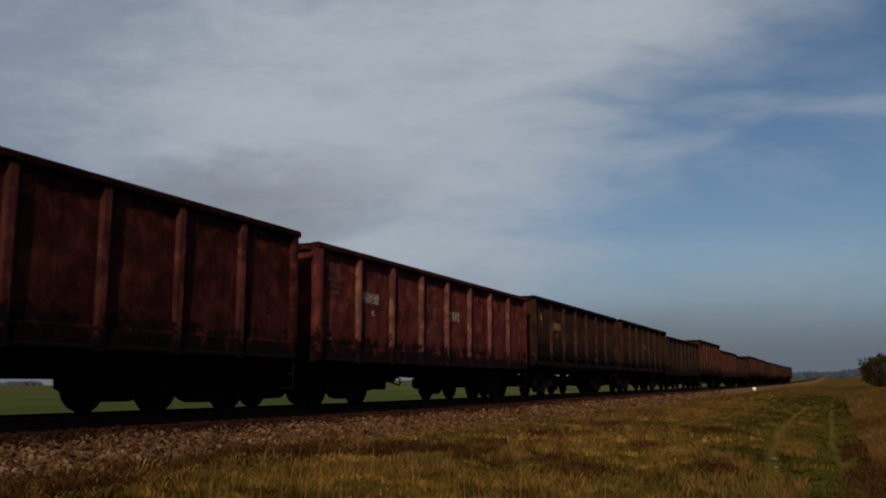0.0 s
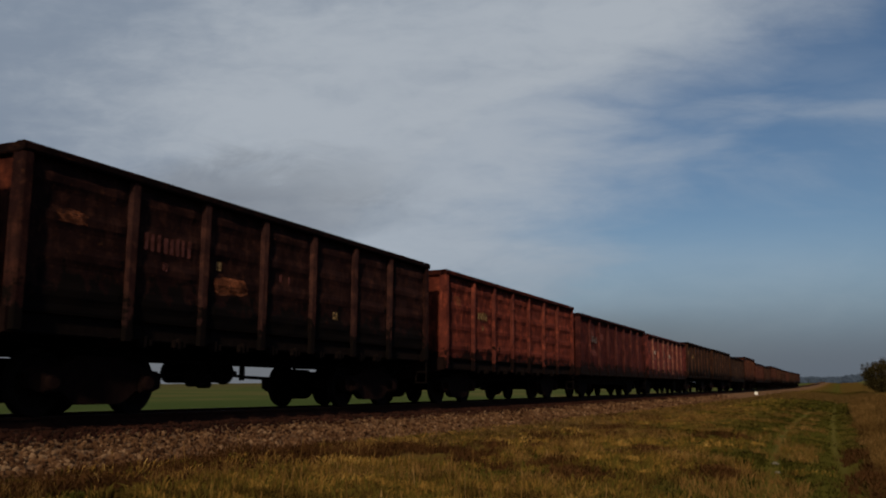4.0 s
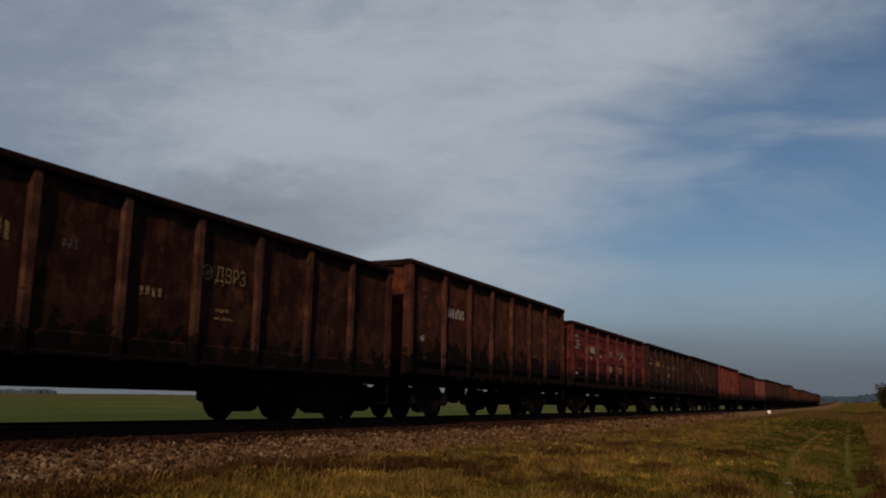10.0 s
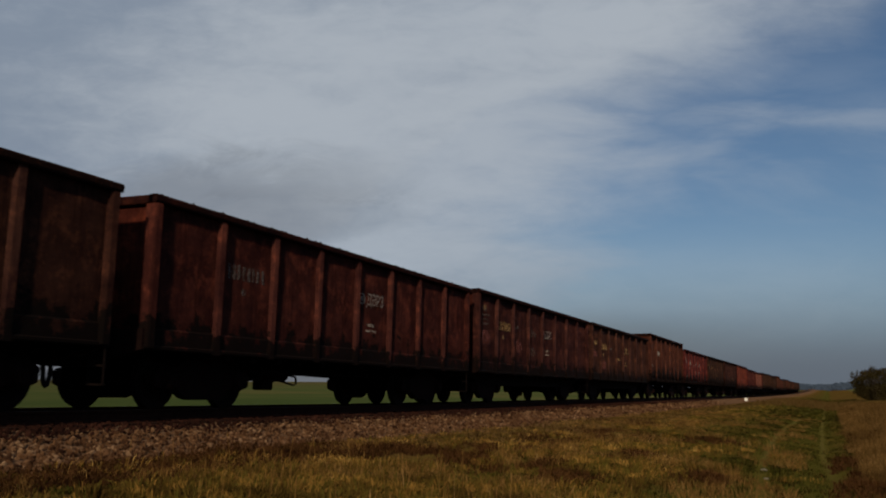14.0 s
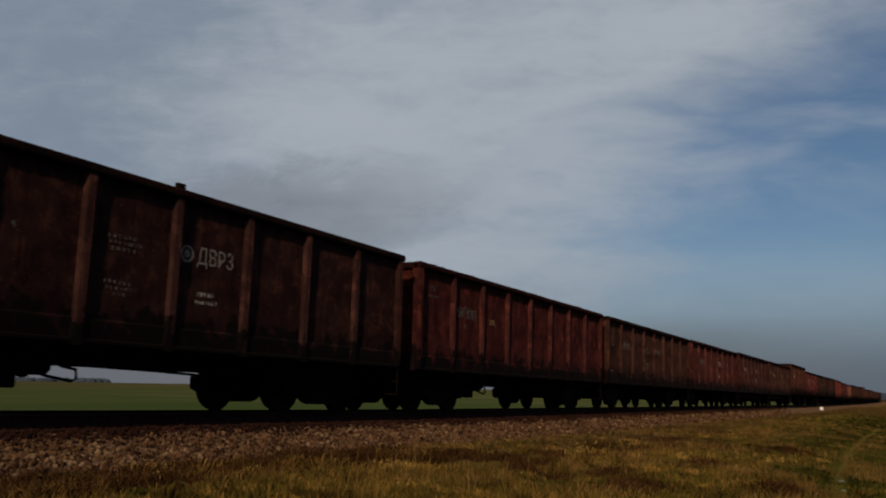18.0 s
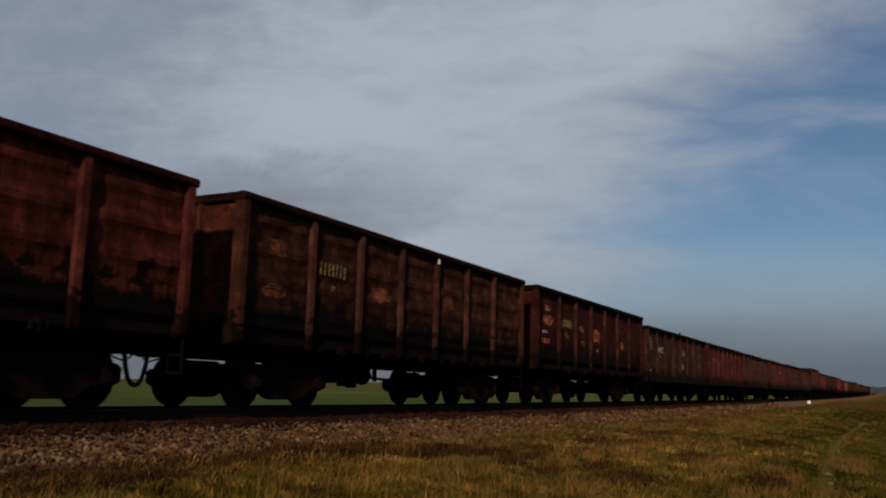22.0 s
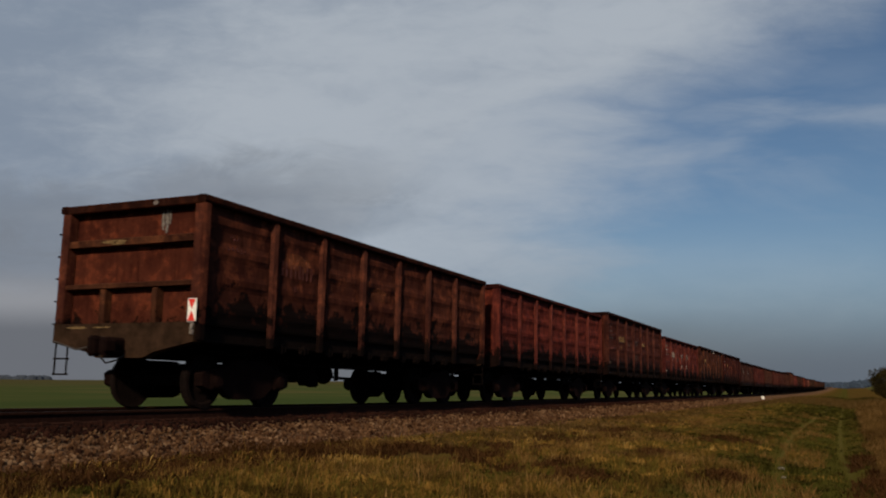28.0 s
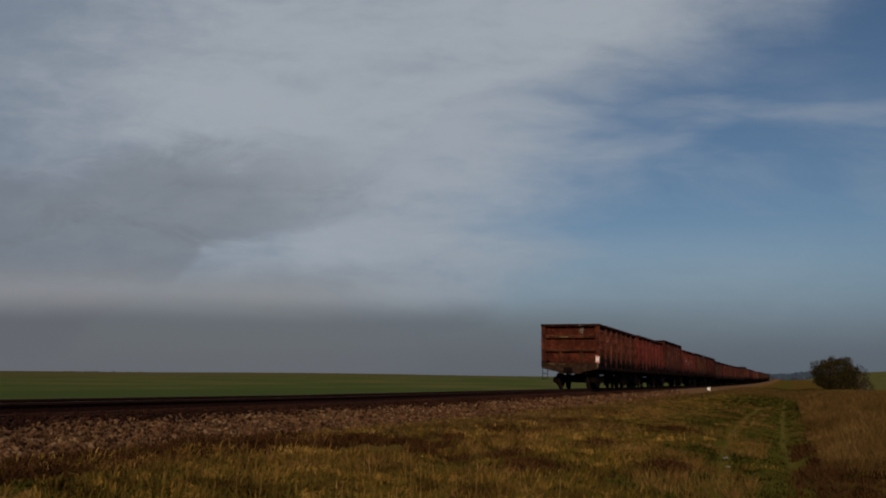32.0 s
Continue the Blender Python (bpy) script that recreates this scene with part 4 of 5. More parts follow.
        part("brake_rod", Shape().tube([(0.25, -1.5, 0.66), (0.25, -2.2, 0.62), (0.20, -3.2, 0.60)], 0.022, 6), GRIME_SHADE, root)
        part("brake_lever", Shape().box(0.02, 0.08, 0.55, 0.68, 0.56, foot - 0.15, 0.01), GRIME_SHADE, root)
        for y in (1.65, 2.32):
            part("rod_hanger", Shape().box(0.16, 0.20, y - 0.03, y + 0.03, 0.58, foot - 0.15), GRIME_SHADE, root)
    elif not k["shade_drop"]:
        part("brake_cylinder", Shape().turned([(-0.55, 0.05), (-0.52, 0.18), (0.25, 0.20), (0.30, 0.23), (0.34, 0.23), (0.34, 0.06), (0.8, 0.04)], (0.30, -1.75, 0.71), "y", 16), GRIME_SHADE, root, smooth=True)
        part("brake_valve", Shape().box(0.28, 0.60, -2.02, -1.72, 0.34, 0.60, 0.03).box(0.20, 0.66, -2.45, -1.20, 0.52, 0.80, 0.08), GRIME_SHADE, root)
        part("release_handle", Shape().tube([(0.46, -1.25, 0.53), (0.46, -0.75, 0.45), (0.46, -0.66, 0.49), (0.46, -0.68, 0.62), (0.46, -0.95, 0.66)], 0.022, 6), GRIME_SHADE, root)
        part("brake_rod", Shape().tube([(0.25, -3.6, 0.78), (0.25, -2.4, 0.72)], 0.022, 6).tube([(0.20, -0.9, 0.70), (0.12, 1.2, 0.66), (0.10, 3.4, 0.58)], 0.022, 6), GRIME_SHADE, root)
    part("brake_pipe", Shape().tube([(0.95, -h + 0.2, foot - 0.02), (0.98, -2.6, foot - 0.24), (0.98, 2.6, foot - 0.22), (0.95, h - 0.2, foot - 0.02)], 0.018, 6), GRIME_SHADE, root)
    for y in (-k["centre"], k["centre"]):
        add_bogie(root, y)
    return root


def lettering(root, kind, top, rng, style):
    """Faded stencilled marks on the side sheets, as bars in the size of the writing."""
    k = KINDS[kind]
    n = k["posts"]
    ys = [(i - (n - 1) / 2) * k["gap"] for i in range(n)]
    edges = [-k["length"] / 2 + 0.06] + ys + [k["length"] / 2 - 0.06]
    foot = k["foot"]
    H = top - foot
    sill = foot + k["lift"]

    def surface(bay, y, z):
        a, c = edges[bay] + 0.05, edges[bay + 1] - 0.05
        return HALF_W - 0.075 + sheet_x(y, z, a, c, sill, top - 0.12, k["ribs"], bay + 10 + top, k["lift"] <= 0.2) + 0.006

    def bars(bay, f, z, wide, tall, count, tone, gaps=0.45):
        a, c = edges[bay] + 0.14, edges[bay + 1] - 0.14
        y0 = a + (c - a) * f
        if count == 1 and wide > 0.3:
            # a patch of overpaint or rust with a ragged outline, lying on the dented sheet
            m, rings, cy, cz = 20, 5, y0 + wide / 2, z + tall / 2
            rim = [1.0 + rng.uniform(-0.25, 0.12) for q in range(m)]
            vs = []
            for ring in range(rings + 1):
                for q in range(m):
                    w_, r = 6.2832 * q / m, rim[q] * ring / rings
                    y = cy + wide * 0.55 * r * math.copysign(abs(math.cos(w_)) ** 0.6, math.cos(w_))
                    zz = cz + tall * 0.55 * r * math.copysign(abs(math.sin(w_)) ** 0.6, math.sin(w_))
                    y = min(max(y, a), c)
                    vs.append((surface(bay, y, zz), y, zz))
            fs = [(g * m + q, g * m + (q + 1) % m, (g + 1) * m + (q + 1) % m, (g + 1) * m + q) for g in range(rings) for q in range(m)]
            part("paint_patch", Shape().add(vs, fs), mats[tone], root, words[tone])
            return
        if count == 0:
            # a plain round emblem
            m, r, cy, cz = 20, tall / 2, y0 + tall / 2, z + tall / 2
            vs = [(surface(bay, cy + q * r * math.cos(6.2832 * g / m), cz + q * r * math.sin(6.2832 * g / m)) + 0.002, cy + q * r * math.cos(6.2832 * g / m), cz + q * r * math.sin(6.2832 * g / m)) for q in (0.0, 0.45, 0.72, 1.0) for g in range(m)]
            fs = [(q * m + g, q * m + (g + 1) % m, (q + 1) * m + (g + 1) % m, (q + 1) * m + g) for q in (0, 2) for g in range(m)]
            part("round_emblem", Shape().add(vs, fs), LETTERS_Y if tone == "y" else LETTERS, root, "faded white ring painted on the sheet")
            return
        step = wide / count
        for i in range(count):
            if rng.random() < 0.07:
                continue
            x0 = y0 + i * step
            x1 = x0 + step * (1 - gaps) * rng.uniform(0.75, 1.12)
            zz = z + rng.uniform(-0.008, 0.008)
            if x1 < c:
                hh = tall * rng.uniform(0.86, 1.0)
                ym = (x0 + x1) / 2
                px = max(surface(bay, ym, zz + hh * q) for q in (0.0, 0.5, 1.0))
                part("stencilled_mark", Shape().box(px - 0.004, px + 0.002, x0, x1, zz, zz + hh), mats[tone], root, words[tone])
    def word(bay, f, z, tall, text, tone):
        """A stencilled word that can be read."""
        cu = bpy.data.curves.new("word", "FONT")
        cu.body, cu.size, cu.resolution_u = text, tall / 0.72, 2
        ob = new("word", cu)
        bpy.context.view_layer.update()
        me = bpy.data.meshes.new_from_object(ob.evaluated_get(bpy.context.evaluated_depsgraph_get()))
        bpy.data.objects.remove(ob)
        a, c = edges[bay] + 0.14, edges[bay + 1] - 0.14
        y0 = a + (c - a) * f
        px = max(surface(bay, y0 + q * 0.2, z + r * tall) for q in range(5) for r in (0.0, 0.5, 1.0))
        for v in me.vertices:
            v.co = (px, y0 + v.co.x * 0.86, z + v.co.y)
        me.materials.clear()
        face = LETTERS_Y if tone == "y" else LETTERS
        me.materials.append(face)
        part("stencilled_word", me, face, root, words[tone])
    mats = {"w": PALE, "y": YELLOWED, "g": GREYED, "p": PINKISH, "o": ORANGE, "r": PANEL, "k": CHALKY}
    words = {"w": "faded white stencilled mark", "g": "dull grey stencilled mark", "y": "faded yellow stencilled mark", "p": "faded red painted patch", "o": "rusty orange patch", "r": "orange-red painted panel", "k": "chalky pink patch of overpaint"}
    for bay, f, zf, wide, tall, count, tone in style:
        if isinstance(count, str):
            word(bay, f, foot + zf * H, tall, count, tone)
        else:
            bars(min(bay, n), f, foot + zf * H, wide, tall, count, tone)


def number(tone, f=0.08, zf=0.56, wide=1.14, tall=0.28, count=8):
    """The wagon's number in the second bay, with its check figure under it."""
    return [(1, f, zf, wide, tall, count, tone), (1, 0.40, zf - 0.11, 0.14, 0.13, 2, tone)]


def data_lines(tone, low=True):
    """Small lines of figures in the first bay."""
    rows = [(0, 0.28, 0.76, 0.34, 0.12, 3, tone), (0, 0.22, 0.70, 0.62, 0.055, 8, tone), (0, 0.30, 0.645, 0.40, 0.05, 5, tone), (0, 0.18, 0.59, 0.66, 0.055, 9, tone)]
    return rows + ([(0, 0.2, 0.19, 0.36, 0.09, 4, tone)] if low else [])


def repair_lines(bay, tone, zf=0.56):
    """Two blocks of repair dates."""
    rows = []
    for k, (dz, wide, count) in enumerate(((0.06, 0.55, 6), (0.025, 0.62, 8), (-0.01, 0.48, 5), (-0.20, 0.5, 6), (-0.235, 0.58, 7), (-0.27, 0.42, 5))):
        rows.append((bay, 0.18 + 0.03 * (k % 3), zf + dz, wide, 0.055, count, tone))
    return rows


WORKS = "\u0414\u0412\u0420\u0417"


def works(tone, bay=4, zf=0.565):
    """A round emblem and the letters of the repair works."""
    return [(bay, 0.0, zf - 0.005, 0.27, 0.27, 0, tone), (bay, 0.24, zf, 0.8, 0.26, WORKS, tone), (bay, 0.30, zf - 0.20, 0.40, 0.07, 5, tone), (bay, 0.28, zf - 0.25, 0.5, 0.05, 7, tone)]


PATCHES = [(0, 0.24, 0.58, 0.72, 0.34, 1, "p"), (1, 0.04, 0.52, 1.24, 0.38, 1, "k"), (1, 0.30, 0.33, 0.70, 0.30, 1, "p"), (0, 0.14, 0.36, 0.9, 0.22, 1, "p"), (2, 0.15, 0.50, 0.7, 0.30, 1, "p"), (3, 0.12, 0.50, 0.74, 0.38, 1, "k"), (3, 0.15, 0.26, 0.7, 0.26, 1, "p"), (4, 0.02, 0.50, 0.72, 0.36, 1, "k"), (4, 0.10, 0.28, 0.5, 0.16, 1, "p")]
RUSTY = [(0, 0.40, 0.72, 0.44, 0.16, 1, "r"), (0, 0.30, 0.54, 0.82, 0.34, 1, "r"), (0, 0.18, 0.32, 0.76, 0.16, 1, "r"), (1, 0.40, 0.42, 0.32, 0.14, 1, "o"), (2, 0.26, 0.54, 0.46, 0.24, 1, "r"), (2, 0.40, 0.36, 0.32, 0.16, 1, "o"), (3, 0.10, 0.44, 0.86, 0.44, 1, "r"), (3, 0.40, 0.30, 0.32, 0.12, 1, "o"), (5, 0.25, 0.40, 0.5, 0.24, 1, "o")]
# from the tail of the train to its head: kind, top over rail, colour, marks, label
REAR = [
    ("six_post_ribbed", 3.53, (0.080, 0.0255, 0.0150), [(0, 0.3, 0.74, 0.4, 0.07, 4, "p"), (0, 0.3, 0.66, 0.55, 0.07, 5, "p"), *number("p"), (1, 0.2, 0.62, 0.8, 0.3, 1, "o"), (3, 0.2, 0.5, 0.7, 0.3, 1, "o")], "rust-brown last wagon with a red and white tail sign"),
    ("six_post_ribbed", 3.58, (0.090, 0.0205, 0.0160), [], "red-brown open freight wagon with ribbed steel sides"),
    ("six_post_ribbed", 3.85, (0.044, 0.0160, 0.0110), number("y") + data_lines("g") + repair_lines(3, "g") + [(4, 0.2, 0.56, 0.6, 0.2, 4, "y"), (2, 0.3, 0.52, 0.4, 0.14, 3, "g"), (0, 0.2, 0.42, 0.8, 0.12, 1, "p")], "tall brown open freight wagon with faded yellow marks"),
    ("six_post_ribbed", 3.53, (0.080, 0.0190, 0.0160), PATCHES + number("w") + data_lines("w") + repair_lines(3, "w") + works("w") + [(2, 0.2, 0.46, 0.5, 0.2, 3, "g")], "dull red open freight wagon with overpainted patches and white marks"),
    ("six_post_ribbed", 3.60, (0.042, 0.0170, 0.0105), number("y", count=7, wide=0.95) + [(0, 0.35, 0.62, 0.5, 0.3, 1, "o"), (0, 0.3, 0.34, 0.6, 0.2, 1, "o"), (2, 0.2, 0.44, 0.8, 0.3, 1, "o"), (4, 0.2, 0.5, 0.6, 0.3, 1, "o")], "brown open freight wagon with a faded yellow number"),
    ("six_post", 3.60, (0.026, 0.0080, 0.0070), RUSTY + number("y") + [(0, 0.42, 0.72, 0.34, 0.07, 3, "w"), (0, 0.34, 0.60, 0.5, 0.06, 5, "w"), (0, 0.25, 0.44, 0.5, 0.09, 4, "w")], "dark brown open freight wagon with orange patches"),
    ("seven_post", 3.33, (0.029, 0.0125, 0.0108), number("w") + data_lines("w") + repair_lines(3, "g") + works("w") + [(2, 0.3, 0.56, 0.3, 0.1, 3, "g")], "dark brown open freight wagon with white marks"),
    ("seven_post", 3.33, (0.044, 0.0125, 0.0098), number("g") + data_lines("g", False)[:2] + [(2, 0.3, 0.54, 0.34, 0.16, 3, "y")], "worn maroon open freight wagon with pale marks"),
    ("seven_post", 3.33, (0.036, 0.0152, 0.0110), number("g") + repair_lines(3, "g") + [(4, 0.2, 0.56, 0.7, 0.26, 5, "g")] + data_lines("g"), "dark open freight wagon with pale marks"),
    ("seven_post", 3.35, (0.048, 0.0142, 0.0105), number("g") + works("w"), "red-brown open freight wagon with faded marks"),
]
MIDDLE = [
    ("seven_post_deep", 3.43, (0.034, 0.0138, 0.0102), number("y", f=0.10, wide=1.18) + works("w") + repair_lines(3, "g") + data_lines("g", False) + [(0, 0.35, 0.77, 0.35, 0.15, 3, "y"), (0, 0.15, 0.36, 0.8, 0.4, 1, "p"), (2, 0.1, 0.62, 0.4, 0.10, 4, "g"), (2, 0.15, 0.30, 0.6, 0.4, 1, "p")], "dark open freight wagon with a faded yellow number"),
    ("seven_post_deep", 3.45, (0.033, 0.0150, 0.0098), number("y") + [(0, 0.4, 0.62, 0.4, 0.2, 1, "y"), (0, 0.2, 0.40, 0.7, 0.3, 1, "p"), (2, 0.3, 0.58, 0.3, 0.14, 3, "g"), (3, 0.2, 0.40, 0.5, 0.14, 4, "y"), *works("y"), (1, 0.2, 0.2, 0.7, 0.4, 1, "p")], "dark brown open freight wagon with yellow marks"),
    ("six_post", 3.83, (0.054, 0.0190, 0.0120), number("w", count=7)[:1] + [(0, 0.42, 0.74, 0.34, 0.10, 3, "g"), (0, 0.40, 0.69, 0.40, 0.05, 5, "g"), (0, 0.34, 0.30, 0.26, 0.16, 2, "w"), (0, 0.45, 0.14, 0.20, 0.07, 2, "g"), (5, 0.2, 0.30, 0.5, 0.09, 4, "g")], "tall brown open freight wagon with a lit rusty end"),
    ("six_post_ribbed", 3.53, (0.064, 0.0175, 0.0138), number("w") + data_lines("w") + repair_lines(3, "w") + works("w") + [(2, 0.35, 0.52, 0.2, 0.10, 2, "w")], "red-brown open freight wagon with white marks"),
    ("six_post", 3.55, (0.021, 0.0110, 0.0075), number("y") + [(0, 0.45, 0.66, 0.35, 0.13, 3, "y"), (0, 0.4, 0.58, 0.45, 0.08, 4, "w"), (2, 0.25, 0.56, 0.45, 0.16, 3, "y"), (3, 0.2, 0.54, 0.4, 0.14, 3, "y"), (4, 0.2, 0.54, 0.5, 0.2, 4, "y"), (3, 0.2, 0.36, 0.4, 0.2, 1, "y")], "blackened open freight wagon with faded yellow marks"),
    ("six_post_ribbed", 3.58, (0.020, 0.0098, 0.0080), number("p") + [(0, 0.3, 0.62, 0.5, 0.2, 1, "o"), (2, 0.15, 0.52, 0.3, 0.16, 1, "y"), (2, 0.1, 0.36, 0.9, 0.3, 1, "o"), (3, 0.3, 0.52, 0.4, 0.16, 3, "p"), (4, 0.5, 0.30, 0.3, 0.16, 1, "y")], "blackened open freight wagon with ribbed sides"),
    ("six_post_long", 3.58, (0.102, 0.0262, 0.0160), number("y", wide=0.9, tall=0.22) + [(0, 0.3, 0.66, 0.5, 0.25, 1, "o")], "rust-red open freight wagon with ribbed sides"),
    ("seven_post_deep", 3.43, (0.040, 0.0122, 0.0098), number("g") + [(2, 0.2, 0.62, 0.6, 0.3, 5, "p"), (1, 0.2, 0.66, 0.5, 0.35, 1, "p"), (1, 0.2, 0.34, 0.8, 0.25, 1, "p")], "dark maroon open freight wagon"),
    ("seven_post", 3.35, (0.076, 0.0220, 0.0190), number("w", wide=0.8, tall=0.24) + data_lines("g") + repair_lines(3, "g") + [(4, 0.1, 0.52, 0.7, 0.28, 4, "w")], "red-brown open freight wagon with pale posts and white marks"),
    ("six_post", 3.52, (0.025, 0.0132, 0.0082), number("y") + [(0, 0.4, 0.66, 0.3, 0.3, 1, "y")], "dark brown open freight wagon with yellow marks"),
]
FRONT = [
    ("six_post", 3.55, (0.024, 0.0125, 0.0078), [(3, 0.2, 0.5, 0.5, 0.2, 4, "y")], "dark brown open freight wagon"),
    ("seven_post", 3.33, (0.016, 0.0095, 0.0065), [], "low dark open freight wagon"),
    ("six_post", 3.72, (0.048, 0.0180, 0.0100), [], "tall rust-brown open freight wagon"),
    ("seven_post", 3.33, (0.040, 0.0150, 0.0115), [], "brown open freight wagon"),
    ("seven_post", 3.20, (0.022, 0.0120, 0.0080), [], "low dark open freight wagon"),
    ("six_post", 3.50, (0.036, 0.0145, 0.0090), [], "rust-brown open freight wagon"),
    ("six_post", 3.45, (0.028, 0.0140, 0.0090), [], "brown open freight wagon"),
    ("seven_post", 3.35, (0.020, 0.0110, 0.0075), [], "dark open freight wagon"),
    ("seven_post", 3.35, (0.034, 0.0135, 0.0090), [], "red-brown open freight wagon"),
    ("six_post", 3.35, (0.020, 0.0110, 0.0075), [], "dark brown open freight wagon"),
    ("seven_post", 3.35, (0.018, 0.0105, 0.0075), [], "dark open freight wagon"),
    ("six_post", 3.35, (0.024, 0.0120, 0.0080), [], "dark brown open freight wagon"),
    ("seven_post", 3.40, (0.014, 0.0085, 0.0065), [], "dark open freight wagon"),
]
TRAIN = REAR + MIDDLE + FRONT
# wagons whose paint has stayed red
REDDER = (1, 2, 3, 4, 5, 6, 7, 9, 10, 11, 13, 15, 16, 17, 18)


def tint(root, color, soot):
    # Dust and sunlight are put into post and end colours; sheets, chords darker.
    dust_and_sun = {"side_post": (0.0165, 0.0076, 0.0062), "corner_post": (0.008, 0.0028, 0.0022), "end_sheet": (0.034, 0.0072, 0.0035), "end_rib": (0.010, 0.0030, 0.0020)}
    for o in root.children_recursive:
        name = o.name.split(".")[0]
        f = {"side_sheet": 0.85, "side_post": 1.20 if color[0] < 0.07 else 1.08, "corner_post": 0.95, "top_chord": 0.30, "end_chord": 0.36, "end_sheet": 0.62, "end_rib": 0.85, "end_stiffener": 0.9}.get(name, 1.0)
        o.color = (*[min(1, c * f + d) for c, d in zip(color, dust_and_sun.get(name, (0, 0, 0)))], {"side_sheet": soot, "side_post": soot - 0.45, "corner_post": soot - 0.45}.get(name, -0.3))


def build_train():
    rng = random.Random(4)
    made, train = {}, []
    for i, (kind, top, color, marks, label) in enumerate(TRAIN):
        key = (kind, top, i == 0)
        if key in made:
            w = copy_thing(made[key], Matrix.Identity(4))
        else:
            w = made[key] = make_wagon(*key)
        tagged(w, label, "freight wagon", "wagons of the train")
        train.append((w, kind, top, color, marks))
    for i, (w, kind, top, color, marks) in enumerate(train):
        c = [v * k * rng.uniform(0.94, 1.06) for v, k in zip(color, (1.02, 0.88, 0.95) if i in REDDER else (0.95, 0.93, 0.97))]
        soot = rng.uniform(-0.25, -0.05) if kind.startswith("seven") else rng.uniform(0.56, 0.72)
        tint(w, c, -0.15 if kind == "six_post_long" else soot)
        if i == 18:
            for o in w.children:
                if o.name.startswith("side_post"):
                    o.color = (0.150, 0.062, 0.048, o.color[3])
        lettering(w, kind, top, rng, marks)
    # headstocks inside the train are blacker than the last one
    for t in train[1:]:
        for o in t[0].children:
            if o.name.startswith("headstock"):
                o.material_slots[0].link = "OBJECT"
                o.material_slots[0].material = FRAME
    # the last wagon has no hose hanging free
    for o in list(train[0][0].children):
        if o.name.startswith("brake_hose") and o.matrix_basis[0][0] > 0:
            bpy.data.objects.remove(o)
    # tail sign on the near corner of the last wagon
    w, kind, top = train[0][:3]
    h = KINDS[kind]["length"] / 2
    for x0, x1, z0, z1, flat in ((0.52, 0.60, 2.98, 3.40, 0), (0.60, 0.68, 2.90, 3.42, 0), (0.68, 0.73, 3.08, 3.40, 0), (-0.66, -0.02, 2.80, 2.868, 1), (-0.45, -0.05, 2.775, 2.815, 1),
                                 (-1.25, -0.70, 1.33, 1.38, 2), (-0.65, -0.2, 1.34, 1.37, 2), (0.50, 0.62, 3.40, 3.50, 3)):
        y = -h + (0.205, 0.017, -0.036, -0.008)[flat]
        m = [(x0 + (x1 - x0) * (0.5 + 0.5 * math.cos(q) * rng.uniform(0.75, 1.0)), z0 + (z1 - z0) * (0.5 + 0.5 * math.sin(q) * rng.uniform(0.75, 1.0))) for q in np.linspace(0, 6.2832, 13)[:-1]]
        part("paint_splash", Shape().extrude(m, y, y + 0.012, "y"), LETTERS if flat in (0, 3) else LETTERS_Y, w, "pale splash of old paint")
    for o in w.children:
        if o.name.startswith(("end_rib", "end_stiffener")):
            o.color = (0.060, 0.023, 0.013, -0.3)
    plate = part("tail_sign", Shape().box(1.43, 1.61, -h - 0.075, -h - 0.06, 1.42, 1.79, 0.006), WHITE, w, "white enamel tail sign with red triangles")
    tri = Shape().extrude(((1.445, 1.78), (1.595, 1.78), (1.52, 1.62)), -h - 0.082, -h - 0.076, "y")
    part("red_triangle", tri, RED, plate)
    tri = Shape().extrude(((1.445, 1.43), (1.595, 1.43), (1.52, 1.59)), -h - 0.082, -h - 0.076, "y")
    part("red_triangle", tri, RED, plate)
    part("sign_bracket", Shape().box(1.49, 1.54, -h - 0.06, -h - 0.02, 1.22, 1.75).box(1.50, 1.53, -h - 0.08, -h - 0.05, 1.22, 1.34), PALE, w)
    # a small white tag under the top chord of the fifth wagon
    w, kind, top = train[4][:3]
    k = KINDS[kind]
    part("white_tag", Shape().box(HALF_W + 0.03, HALF_W + 0.045, 0.5 * k["gap"] - 0.05, 0.5 * k["gap"] + 0.05, top - 0.27, top - 0.15, 0.004), WHITE, w, "small white tag on a side post")
    # ore left lying along the top chords
    for i in (7, 9):
        w, kind, top = train[i][:3]
        h = KINDS[kind]["length"] / 2
        ore = Shape()
        y = -h + 0.2
        while y < h - 0.2:
            r = rng.uniform(0.012, 0.04)
            ore.turned([(-r * 0.4, r * 1.2), (r * 0.4, r * rng.uniform(0.8, 1.3)), (r, r * 0.4)], (HALF_W - rng.uniform(0.0, 0.06), y, top), "z", 6)
            y += rng.uniform(0.05, 0.42)
        part("spilled_ore", ore, ORE, w, "dark ore left lying on the chord")
    # a lifting lug that stands up from the chord of the seventh wagon
    w, kind, top = train[6][:3]
    part("lifting_lug", Shape().box(HALF_W - 0.06, HALF_W + 0.02, -0.09, 0.09, top - 0.01, top + 0.09, 0.015), PAINT, w).color = (0.012, 0.006, 0.005, -0.3)
    return [t[0] for t in train]


WAGONS = build_train()
# from the rear of the last body to the middle of each wagon
STATION = [sum(KINDS[t[0]]["pitch"] for t in TRAIN[:i]) + KINDS[t[0]]["pitch"] / 2 - 0.54 for i, t in enumerate(TRAIN)]


